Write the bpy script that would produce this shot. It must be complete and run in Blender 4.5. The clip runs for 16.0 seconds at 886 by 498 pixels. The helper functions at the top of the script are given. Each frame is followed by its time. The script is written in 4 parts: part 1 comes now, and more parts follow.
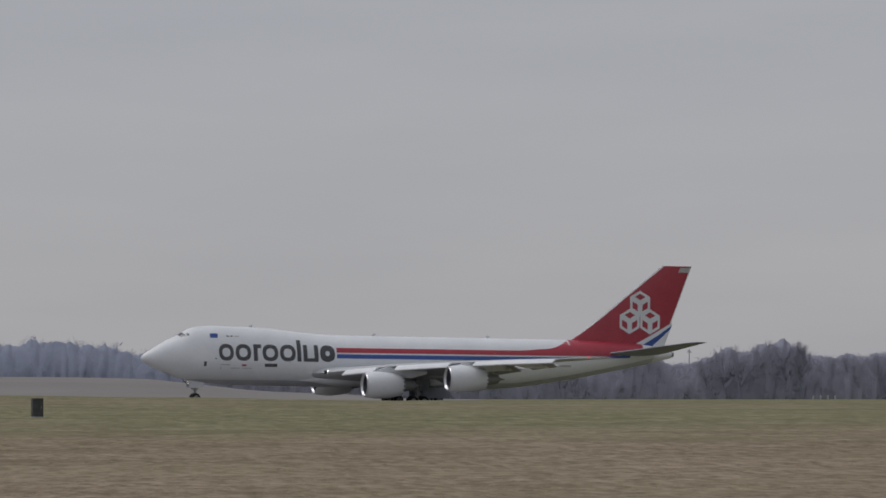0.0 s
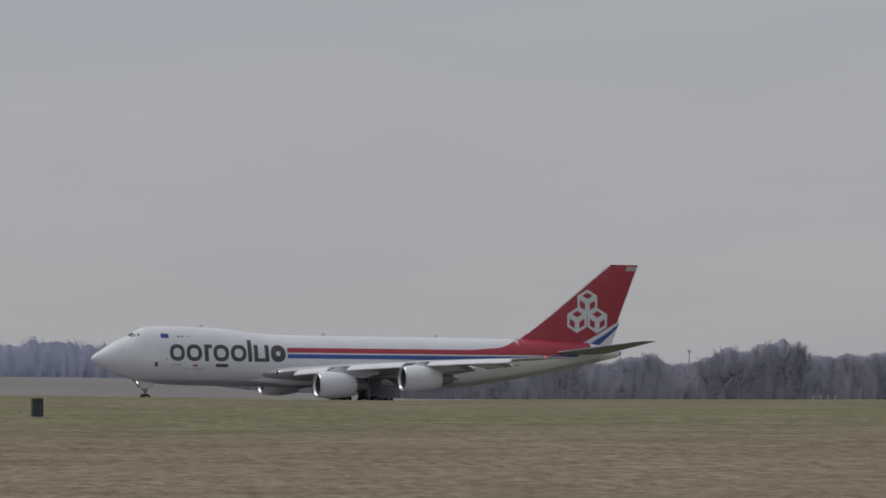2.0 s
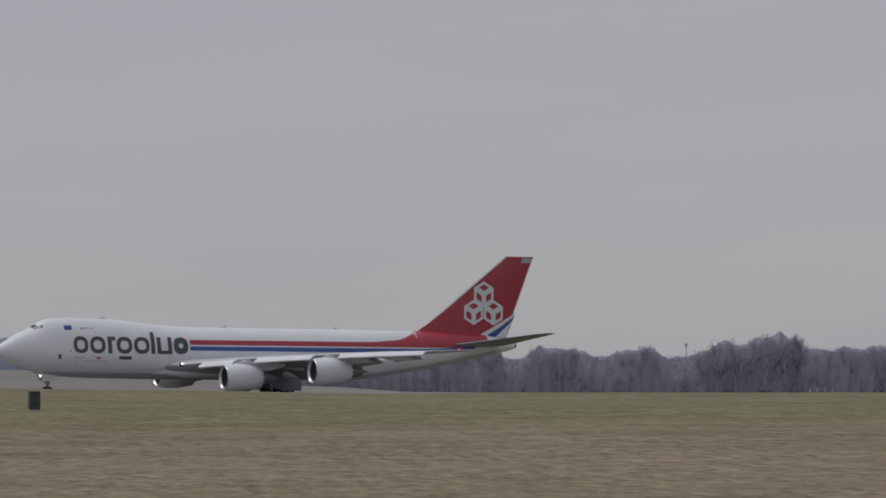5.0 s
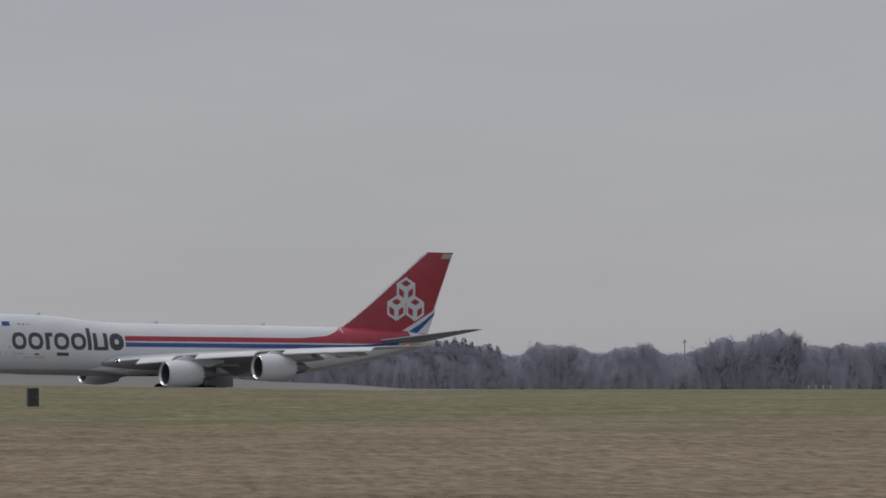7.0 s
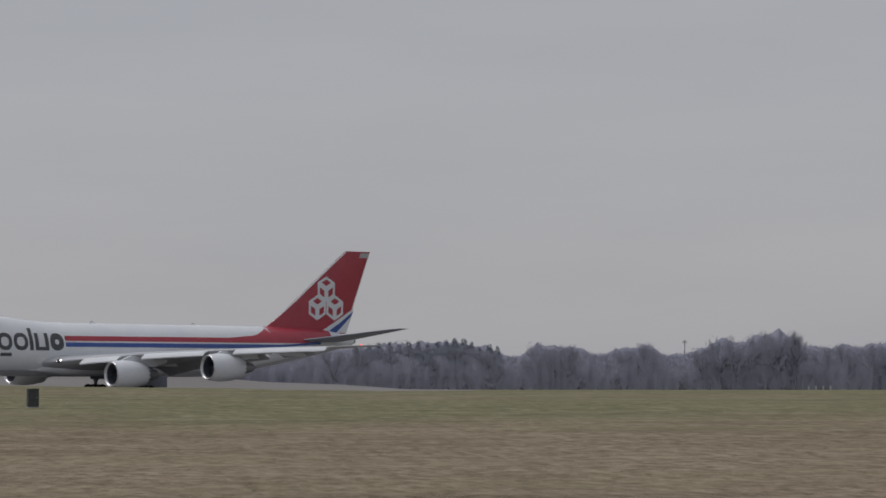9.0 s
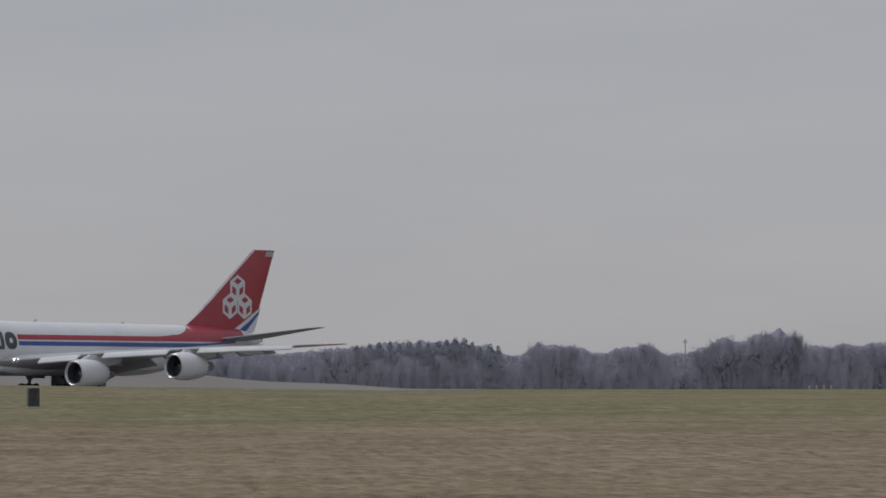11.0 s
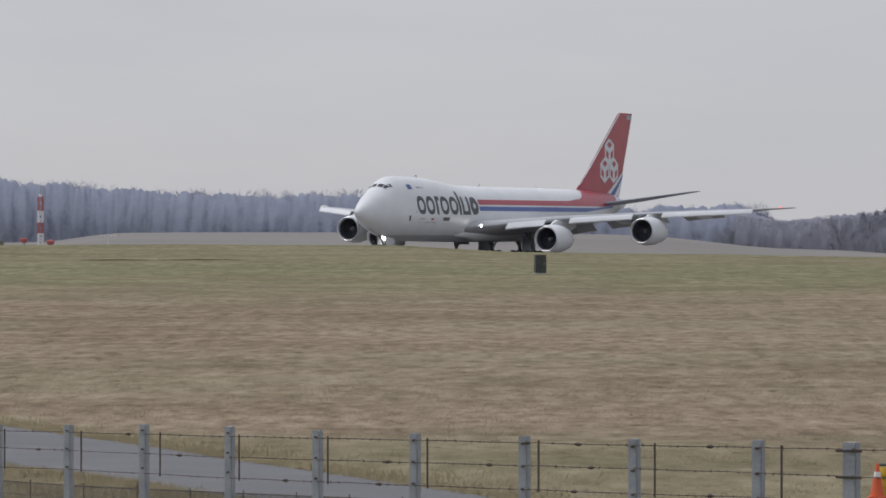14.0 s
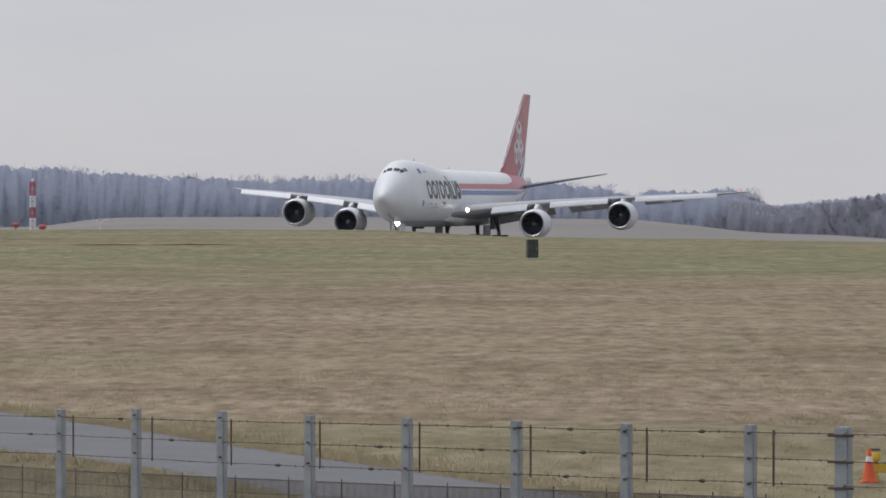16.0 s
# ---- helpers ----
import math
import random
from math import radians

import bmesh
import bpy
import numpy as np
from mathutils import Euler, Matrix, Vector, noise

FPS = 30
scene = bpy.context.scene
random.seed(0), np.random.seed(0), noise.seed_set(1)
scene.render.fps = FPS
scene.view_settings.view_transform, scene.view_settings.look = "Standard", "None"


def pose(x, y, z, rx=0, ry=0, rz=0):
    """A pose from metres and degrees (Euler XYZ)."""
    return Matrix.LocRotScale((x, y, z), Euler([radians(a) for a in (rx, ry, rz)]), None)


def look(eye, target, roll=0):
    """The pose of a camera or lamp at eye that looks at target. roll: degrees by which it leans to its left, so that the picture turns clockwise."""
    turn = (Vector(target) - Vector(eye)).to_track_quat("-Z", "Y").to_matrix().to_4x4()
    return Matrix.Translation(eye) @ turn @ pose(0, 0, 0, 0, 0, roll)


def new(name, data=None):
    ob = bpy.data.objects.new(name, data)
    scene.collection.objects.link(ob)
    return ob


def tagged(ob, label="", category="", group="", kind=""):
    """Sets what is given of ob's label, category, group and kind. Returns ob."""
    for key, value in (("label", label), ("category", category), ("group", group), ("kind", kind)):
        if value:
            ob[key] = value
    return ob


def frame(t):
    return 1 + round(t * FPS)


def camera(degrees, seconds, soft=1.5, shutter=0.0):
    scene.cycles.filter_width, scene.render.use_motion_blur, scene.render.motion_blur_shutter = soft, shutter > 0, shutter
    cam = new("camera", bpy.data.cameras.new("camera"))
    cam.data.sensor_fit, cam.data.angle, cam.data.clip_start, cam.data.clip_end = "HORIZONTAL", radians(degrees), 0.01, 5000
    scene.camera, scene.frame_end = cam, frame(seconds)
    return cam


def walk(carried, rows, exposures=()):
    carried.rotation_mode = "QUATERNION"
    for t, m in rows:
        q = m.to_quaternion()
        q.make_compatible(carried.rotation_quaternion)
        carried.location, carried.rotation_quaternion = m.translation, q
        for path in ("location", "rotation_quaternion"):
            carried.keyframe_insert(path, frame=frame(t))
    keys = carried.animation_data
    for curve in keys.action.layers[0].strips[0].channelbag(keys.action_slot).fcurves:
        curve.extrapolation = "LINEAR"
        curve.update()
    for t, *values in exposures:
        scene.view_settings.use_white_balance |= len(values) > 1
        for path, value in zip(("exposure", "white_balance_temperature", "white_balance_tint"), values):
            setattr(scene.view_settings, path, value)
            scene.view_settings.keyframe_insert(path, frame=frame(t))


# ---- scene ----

EYE = 1.48
cam = camera(11.935, 16.0, soft=1.7)
TURNS = ((0, 5.465, 1.940), (0.5, 5.453, 1.932), (1, 5.442, 1.940), (1.5, 5.450, 1.940), (2, 5.465, 1.940), (2.5, 5.480, 1.917), (3, 5.488, 1.894),
         (3.5, 5.495, 1.879), (4, 5.503, 1.871), (4.2, 5.503, 1.868), (5.2, 5.507, 1.841), (6.3, 5.511, 1.814), (6.5, 5.511, 1.810), (7, 5.526, 1.803),
         (7.5, 5.526, 1.803), (8, 5.526, 1.810), (8.5, 5.522, 1.810), (9, 5.526, 1.810), (9.2, 5.526, 1.810), (10.2, 5.522, 1.807), (11, 5.518, 1.803),
         (11.3, 5.511, 1.795), (11.4, 5.473, 1.757), (11.5, 5.314, 1.711), (11.6, 3.790, 1.544), (11.7, 2.610, 1.399), (11.8, 1.542, 1.239),
         (11.9, 1.237, 1.147), (12, 1.123, 1.101), (12.1, 1.062, 1.056), (12.2, 0.832, 0.979), (12.3, 0.344, 0.888), (12.4, -0.504, 0.727),
         (12.5, -0.764, 0.658), (12.6, -0.863, 0.597), (12.8, -0.917, 0.544), (13, -0.940, 0.483), (13.2, -1.085, 0.353), (13.5, -1.207, 0.162),
         (13.8, -1.291, 0.032), (14, -1.314, 0.001), (14.5, -1.283, -0.006), (14.8, -1.382, -0.021), (14.9, -1.596, -0.037), (15, -2.603, -0.113),
         (15.1, -2.961, -0.152), (15.2, -2.984, -0.213), (15.4, -2.771, -0.297), (15.5, -2.687, -0.304), (15.6, -2.474, -0.312), (15.8, -1.818, -0.258),
         (16, -1.207, -0.205))
walk(cam, [(t, pose(0, 0, EYE, 90 + p, 0, -a)) for t, a, p in TURNS],
     exposures=((0, 0.0, 6440, 13), (11.4, 0.02, 6440, 13), (12.0, 0.18, 6400, 14), (12.5, 0.30, 6400, 14), (13.5, 0.43, 6400, 13), (14.5, 0.53, 6400, 13), (16, 0.58, 6400, 13)))

# ---------------------------------------------------------------- world and sun
SUN_EL, SUN_AZ = 62, 285          # elevation; compass turn from +y, clockwise
world = bpy.data.worlds.new("overcast_sky")
scene.world = world
world.use_nodes = True
wn, wl = world.node_tree.nodes, world.node_tree.links
wn.clear()
sky = wn.new("ShaderNodeTexSky")
sky.sky_type, sky.sun_disc = "NISHITA", False
sky.sun_elevation, sky.sun_rotation = radians(SUN_EL), radians(SUN_AZ)
bg1 = wn.new("ShaderNodeBackground")
wl.new(sky.outputs[0], bg1.inputs[0])
bg1.inputs[1].default_value = 0.012
tc = wn.new("ShaderNodeTexCoord")
mp = wn.new("ShaderNodeMapping")
mp.inputs["Scale"].default_value = (5, 5, 26)
wl.new(tc.outputs["Generated"], mp.inputs[0])
nz = wn.new("ShaderNodeTexNoise")
nz.inputs["Scale"].default_value, nz.inputs["Detail"].default_value, nz.inputs["Roughness"].default_value = 1.6, 4, 0.55
wl.new(mp.outputs[0], nz.inputs[0])
rp = wn.new("ShaderNodeValToRGB")
rp.color_ramp.elements[0].position, rp.color_ramp.elements[0].color = 0.25, (0.345, 0.352, 0.372, 1)
rp.color_ramp.elements[1].position, rp.color_ramp.elements[1].color = 0.75, (0.386, 0.387, 0.402, 1)
wl.new(nz.outputs[0], rp.inputs[0])
bg2 = wn.new("ShaderNodeBackground")
wl.new(rp.outputs[0], bg2.inputs[0])
bg2.inputs[1].default_value = 0.885
add = wn.new("ShaderNodeAddShader")
out = wn.new("ShaderNodeOutputWorld")
wl.new(bg1.outputs[0], add.inputs[0]), wl.new(bg2.outputs[0], add.inputs[1]), wl.new(add.outputs[0], out.inputs[0])

sun = new("sun", bpy.data.lights.new("sun", "SUN"))
sun.data.energy, sun.data.angle, sun.data.color = 1.2, radians(40), (1, 0.985, 0.965)
sa, se = radians(SUN_AZ), radians(SUN_EL)
sun.matrix_world = look((200 * math.sin(sa) * math.cos(se), 200 * math.cos(sa) * math.cos(se), 200 * math.sin(se)), (0, 0, 0))


# ---------------------------------------------------------------- materials
def material(name, low, high, rough=0.6, scale=3.0, fine=40.0, metal=0.0, bump=0.0, stretch=(1, 1, 1), coat=0.0, mix=0.35):
    """Two scales of noise between two colours, with fine relief."""
    m = bpy.data.materials.new(name)
    m.use_nodes = True
    n, l = m.node_tree.nodes, m.node_tree.links
    b = n["Principled BSDF"]
    b.inputs["Roughness"].default_value, b.inputs["Metallic"].default_value = rough, metal
    b.inputs["Coat Weight"].default_value = coat
    c = n.new("ShaderNodeTexCoord")
    s = n.new("ShaderNodeMapping")
    s.inputs["Scale"].default_value = stretch
    l.new(c.outputs["Object"], s.inputs[0])
    big, small = n.new("ShaderNodeTexNoise"), n.new("ShaderNodeTexNoise")
    big.inputs["Scale"].default_value, big.inputs["Detail"].default_value = scale, 5
    small.inputs["Scale"].default_value, small.inputs["Detail"].default_value = fine, 3
    l.new(s.outputs[0], big.inputs[0]), l.new(s.outputs[0], small.inputs[0])
    f = n.new("ShaderNodeMix")
    f.inputs[0].default_value = mix
    l.new(big.outputs[0], f.inputs[2]), l.new(small.outputs[0], f.inputs[3])
    r = n.new("ShaderNodeValToRGB")
    r.color_ramp.elements[0].position, r.color_ramp.elements[0].color = 0.32, (*low, 1)
    r.color_ramp.elements[1].position, r.color_ramp.elements[1].color = 0.68, (*high, 1)
    l.new(f.outputs[0], r.inputs[0])
    l.new(r.outputs[0], b.inputs["Base Color"])
    if bump:
        u = n.new("ShaderNodeBump")
        u.inputs["Strength"].default_value, u.inputs["Distance"].default_value = 1.0, bump
        l.new(small.outputs[0], u.inputs["Height"])
        l.new(u.outputs[0], b.inputs["Normal"])
    return m


def glowing(name, colour, strength):
    m = bpy.data.materials.new(name)
    m.use_nodes = True
    b = m.node_tree.nodes["Principled BSDF"]
    b.inputs["Base Color"].default_value = (*colour, 1)
    b.inputs["Emission Color"].default_value, b.inputs["Emission Strength"].default_value = (*colour, 1), strength
    return m


def field_material(name="winter_grass", blades=False):
    """Winter grass: green near the crest and the road, dry and brown between, in drifts and mown rows."""
    m = bpy.data.materials.new(name)
    m.use_nodes = True
    n, l = m.node_tree.nodes, m.node_tree.links
    b = n["Principled BSDF"]
    b.inputs["Roughness"].default_value = 0.95
    b.inputs["Specular IOR Level"].default_value = 0.1
    geo = n.new("ShaderNodeNewGeometry")

    def noise_of(scale, detail, stretch=(1, 1, 1), rough=0.6, turn=0):
        s = n.new("ShaderNodeMapping")
        s.inputs["Scale"].default_value = stretch
        s.vector_type, s.inputs["Rotation"].default_value = "TEXTURE" if turn else "POINT", (0, 0, radians(turn))
        if turn:
            s.inputs["Scale"].default_value = [1 / v for v in stretch]
        l.new(geo.outputs["Position"], s.inputs[0])
        t = n.new("ShaderNodeTexNoise")
        t.inputs["Scale"].default_value, t.inputs["Detail"].default_value, t.inputs["Roughness"].default_value = scale, detail, rough
        l.new(s.outputs[0], t.inputs[0])
        return t.outputs[0]

    def ramp(src, stops):
        r = n.new("ShaderNodeValToRGB")
        e = r.color_ramp.elements
        e[0].position, e[0].color = stops[0][0], (*stops[0][1], 1)
        e[1].position, e[1].color = stops[1][0], (*stops[1][1], 1)
        for p, col in stops[2:]:
            e.new(p).color = (*col, 1)
        l.new(src, r.inputs[0])
        return r.outputs[0]

    def blend(kind, fac, a, c):
        x = n.new("ShaderNodeMix")
        x.data_type, x.blend_type = "RGBA", kind
        if isinstance(fac, float):
            x.inputs[0].default_value = fac
        else:
            l.new(fac, x.inputs[0])
        l.new(a, x.inputs[6]), l.new(c, x.inputs[7])
        return x.outputs[2]

    dry = ramp(noise_of(1.3, 6, (1, 0.34, 1), 0.72), [(0.34, (0.145, 0.109, 0.074)), (0.50, (0.25, 0.197, 0.137)), (0.66, (0.35, 0.292, 0.215))])
    green = ramp(noise_of(0.9, 6, (1, 0.34, 1), 0.7), [(0.34, (0.128, 0.128, 0.066)), (0.52, (0.205, 0.199, 0.112)), (0.68, (0.29, 0.27, 0.175))])
    # distance from the road side of the field, wandering
    sep = n.new("ShaderNodeSeparateXYZ")
    l.new(geo.outputs["Position"], sep.inputs[0])
    wander = n.new("ShaderNodeMath")
    wander.operation = "MULTIPLY_ADD"
    l.new(noise_of(0.03, 4), wander.inputs[0])
    wander.inputs[1].default_value = 110.0
    l.new(sep.outputs[1], wander.inputs[2])
    rng = n.new("ShaderNodeMapRange")
    rng.inputs["From Min"].default_value, rng.inputs["From Max"].default_value = 0.0, 600.0
    l.new(wander.outputs[0], rng.inputs["Value"])
    zone = ramp(rng.outputs[0], [(0.0, (0.5,) * 3), (0.255, (0.5,) * 3), (0.275, (0.06,) * 3), (0.46, (0.06,) * 3), (0.52, (0.6,) * 3), (0.60, (1.0,) * 3), (0.70, (0.55,) * 3), (0.85, (0.9,) * 3)])
    patch = ramp(noise_of(0.05, 5, (0.5, 1, 1)), [(0.42, (0.0,) * 3), (0.66, (0.45,) * 3)])
    base = blend("MIX", blend("ADD", 0.6, zone, patch), dry, green)
    tufts = ramp(noise_of(1.3, 4, (1, 0.35, 1), 0.6), [(0.29, (0.42, 0.42, 0.36)), (0.38, (1, 1, 1))])
    drift = ramp(noise_of(0.2, 6, (0.35, 0.6, 1), 0.65), [(0.36, (0.80, 0.77, 0.75)), (0.6, (1.06, 1.06, 1.06))])
    base = blend("MULTIPLY", 1.0, blend("MULTIPLY", 0.8, base, tufts), drift)
    if blades:
        straw = n.new("ShaderNodeRGB")
        straw.outputs[0].default_value = (0.54, 0.47, 0.31, 1)
        base = blend("MIX", 0.6, base, straw.outputs[0])
    l.new(base, b.inputs["Base Color"])
    if blades:
        thin, both = n.new("ShaderNodeBsdfTranslucent"), n.new("ShaderNodeMixShader")
        l.new(base, thin.inputs["Color"])
        l.new(b.outputs[0], both.inputs[1]), l.new(thin.outputs[0], both.inputs[2])
        l.new(both.outputs[0], n["Material Output"].inputs["Surface"])
        return m
    u = n.new("ShaderNodeBump")
    u.inputs["Strength"].default_value, u.inputs["Distance"].default_value = 0.6, 0.06
    l.new(noise_of(2.2, 6), u.inputs["Height"])
    l.new(u.outputs[0], b.inputs["Normal"])
    return m


GRASS = field_material()
BLADES = field_material("winter_grass_blades", True)
ASPHALT = material("worn_asphalt", (0.118, 0.12, 0.128), (0.165, 0.166, 0.174), 0.85, 0.35, 6.0, bump=0.01)
CONCRETE_PAVING = material("pale_runway_concrete", (0.178, 0.166, 0.155), (0.24, 0.225, 0.212), 0.9, 0.05, 0.9, stretch=(0.3, 1, 1))
WHITE = material("white_aircraft_paint", (0.69, 0.72, 0.745), (0.78, 0.805, 0.82), 0.5, 0.35, 3.0)
GREY = material("light_grey_wing_paint", (0.40, 0.415, 0.44), (0.49, 0.505, 0.525), 0.4, 0.4, 4.0)
BELLY_SHADE = material("belly_shade_grey", (0.47, 0.495, 0.54), (0.55, 0.575, 0.61), 0.4, 0.5, 4.0)
# tailplane grey darkened for underside shade; the main gear doors use it too
TAIL_SHADE_GREY = material("shaded_tail_and_door_grey", (0.23, 0.25, 0.30), (0.30, 0.325, 0.38), 0.6, 0.5, 4.0)
RED = material("red_livery_paint", (0.36, 0.032, 0.055), (0.45, 0.048, 0.072), 0.35, 0.5, 4.0, coat=0.2)
BLUE = material("blue_livery_paint", (0.028, 0.075, 0.28), (0.04, 0.10, 0.36), 0.35, 0.5, 4.0, coat=0.2)
SLATE = material("dark_grey_lettering_paint", (0.055, 0.06, 0.066), (0.085, 0.09, 0.098), 0.45, 0.8, 6.0)
DARK = material("dark_shadowed_metal", (0.018, 0.019, 0.022), (0.05, 0.052, 0.058), 0.6, 2.0, 12.0)
STEEL = material("grey_gear_steel", (0.20, 0.205, 0.21), (0.34, 0.345, 0.35), 0.45, 2.0, 14.0, metal=0.4)
LIP = material("polished_inlet_lip", (0.62, 0.62, 0.63), (0.74, 0.74, 0.75), 0.28, 1.5, 10.0, metal=0.7)
FANBLADE = material("fan_blade_composite", (0.07, 0.078, 0.095), (0.14, 0.15, 0.18), 0.4, 2.0, 12.0)
INLET = material("dark_inlet_lining", (0.06, 0.068, 0.085), (0.10, 0.11, 0.13), 0.6, 2.0, 12.0)
RUBBER = material("tyre_rubber", (0.014, 0.014, 0.015), (0.032, 0.032, 0.034), 0.85, 3.0, 25.0)
GLASS = material("cockpit_glass", (0.045, 0.052, 0.062), (0.08, 0.088, 0.10), 0.1, 0.8, 5.0)
# concrete grey made lighter, with haze taken into the colour
POST = material("cast_concrete_post", (0.25, 0.275, 0.30), (0.40, 0.43, 0.455), 0.9, 3.0, 45.0, bump=0.006)
WIRE = material("rusty_fence_wire", (0.07, 0.058, 0.05), (0.17, 0.14, 0.12), 0.7, 6.0, 60.0, metal=0.4)
MESHWIRE = material("dark_mesh_wire", (0.07, 0.062, 0.055), (0.14, 0.125, 0.11), 0.6, 4.0, 50.0, metal=0.3)
CABINET = material("dark_painted_cabinet", (0.04, 0.045, 0.045), (0.085, 0.09, 0.088), 0.7, 2.5, 20.0)
ORANGE = material("orange_cone_plastic", (0.62, 0.10, 0.03), (0.75, 0.15, 0.05), 0.5, 4.0, 30.0)
YELLOW = material("yellow_lamp_plastic", (0.55, 0.36, 0.03), (0.72, 0.50, 0.06), 0.5, 4.0, 30.0)
BROWNBOX = material("weathered_brown_box", (0.17, 0.15, 0.12), (0.25, 0.22, 0.18), 0.8, 2.0, 20.0)
MASTRED = material("muted_red_mast_paint", (0.36, 0.075, 0.075), (0.46, 0.115, 0.11), 0.55, 1.5, 14.0)
MASTWHITE = material("white_mast_paint", (0.68, 0.68, 0.68), (0.8, 0.8, 0.79), 0.55, 1.5, 14.0)
# distance haze is painted into the twig and thicket colours
HAZED_BARK = material("hazed_winter_twigs", (0.15, 0.157, 0.195), (0.205, 0.212, 0.25), 0.95, 0.05, 0.6)
HAZED_THICKET = material("hazed_thicket", (0.18, 0.188, 0.238), (0.245, 0.248, 0.305), 0.98, 0.06, 0.5, bump=0.5)
# far woodland: paler and bluer, with more haze in the base colour
FAR_HAZED_BARK = material("far_hazed_twigs", (0.205, 0.228, 0.30), (0.265, 0.288, 0.355), 0.95, 0.05, 0.6)
FAR_HAZED_THICKET = material("far_hazed_thicket", (0.172, 0.196, 0.265), (0.222, 0.246, 0.315), 0.98, 0.05, 0.4, bump=0.5)
# needle colour lifted to blue-grey, so it holds distance haze
HAZED_NEEDLES = material("hazed_conifer_needles", (0.165, 0.20, 0.235), (0.21, 0.245, 0.28), 0.95, 0.2, 1.5)
LAMP_WHITE = glowing("landing_lamp", (1.0, 0.95, 0.85), 40.0)
LAMP_RED = glowing("red_navigation_lamp", (1.0, 0.06, 0.05), 1.4)


# ---------------------------------------------------------------- mesh helpers
def mesh_of(name, verts, faces, mat, smooth=True):
    me = bpy.data.meshes.new(name)
    me.from_pydata([tuple(v) for v in verts], [], faces)
    me.materials.append(mat)
    if smooth:
        me.shade_smooth()
    return me


def part(name, me, parent=None, label="", m=None):
    ob = new(name, me)
    if parent is not None:
        ob.parent = parent
    if m is not None:
        ob.matrix_local = m
    if label:
        ob["label"] = label
    return ob


def sharp(me, angle=40):
    """Smooth shading that keeps corners."""
    bm = bmesh.new()
    bm.from_mesh(me)
    bmesh.ops.recalc_face_normals(bm, faces=bm.faces)
    for e in bm.edges:
        if len(e.link_faces) == 2 and e.calc_face_angle(0) > radians(angle):
            e.smooth = False
    bm.to_mesh(me)
    bm.free()
    return me


def loft(name, rings, mat, caps=True, closed=True):
    """Rings of equally many points, skinned one to the next."""
    n = len(rings[0])
    verts = [p for r in rings for p in r]
    faces = []
    for i in range(len(rings) - 1):
        for j in range(n if closed else n - 1):
            k = (j + 1) % n
            faces.append((i * n + j, i * n + k, (i + 1) * n + k, (i + 1) * n + j))
    if caps:
        faces.append(tuple(range(n))[::-1])
        faces.append(tuple((len(rings) - 1) * n + j for j in range(n)))
    return sharp(mesh_of(name, verts, faces, mat))


def lathe(name, profile, mat, axis="X", n=40, centre=(0, 0, 0), caps=False):
    """Profile of (along, radius) turned round an axis."""
    rings = []
    for s, r in profile:
        ring = []
        for j in range(n):
            a = 2 * math.pi * j / n
            u, v = r * math.cos(a), r * math.sin(a)
            p = {"X": (s, u, v), "Y": (u, s, v), "Z": (u, v, s)}[axis]
            ring.append((p[0] + centre[0], p[1] + centre[1], p[2] + centre[2]))
        rings.append(ring)
    return loft(name, rings, mat, caps)


def tube(name, a, b, ra, rb, mat, n=8):
    a, b = Vector(a), Vector(b)
    q = (b - a).to_track_quat("Z", "Y")
    rings = [[c + q @ Vector((r * math.cos(2 * math.pi * j / n), r * math.sin(2 * math.pi * j / n), 0)) for j in range(n)] for c, r in ((a, ra), (b, rb))]
    return loft(name, rings, mat)


def block(name, lo, hi, mat, bevel=0.0, taper=1.0):
    bm = bmesh.new()
    bmesh.ops.create_cube(bm, size=1.0)
    c = [(l + h) / 2 for l, h in zip(lo, hi)]
    for v in bm.verts:
        k = taper if v.co.z > 0 else 1.0
        v.co = Vector((c[0] + v.co.x * (hi[0] - lo[0]) * k, c[1] + v.co.y * (hi[1] - lo[1]) * k, c[2] + v.co.z * (hi[2] - lo[2])))
    if bevel:
        bmesh.ops.bevel(bm, geom=bm.edges[:], offset=bevel, segments=2, affect="EDGES")
    me = bpy.data.meshes.new(name)
    bm.to_mesh(me)
    bm.free()
    me.materials.append(mat)
    return me


def joined(name, meshes, mat):
    verts, faces, k = [], [], 0
    for me in meshes:
        verts += [tuple(v.co) for v in me.vertices]
        faces += [tuple(i + k for i in p.vertices) for p in me.polygons]
        k = len(verts)
        bpy.data.meshes.remove(me)
    return sharp(mesh_of(name, verts, faces, mat))


def interp(x, table):
    return float(np.interp(x, [p[0] for p in table], [p[1] for p in table]))


# ---------------------------------------------------------------- ground
CREST = ((-400, 0.9), (-125, 0.95), (-85, 1.2), (-32, 0.83), (-8, -0.6), (28, -1.15), (84, -1.9), (140, -2.0), (200, -2.3), (400, -2.4))
HUMP = ((-400, 1.4), (-125, 1.48), (-117, 1.62), (-112, 2.15), (-105, 3.21), (-99, 3.75), (-85, 3.88), (-40, 3.89), (11, 3.5), (26, 3.15), (38, 1.89), (48, 0.7), (56, 0.1), (72, -0.4), (83, -1.2), (88, -1.6), (112, -1.75), (400, -1.85))
FIELD = ((0, -0.25), (9, -0.3), (24, -2.2), (35, -3.15), (52, -3.25), (107, -3.2), (150, -2.5), (200, -1.6), (250, -0.9), (300, -0.24), (350, 0.22), (400, 0.55), (440, 0.7))


def smooth(t):
    t = min(max(t, 0.0), 1.0)
    return t * t * (3 - 2 * t)


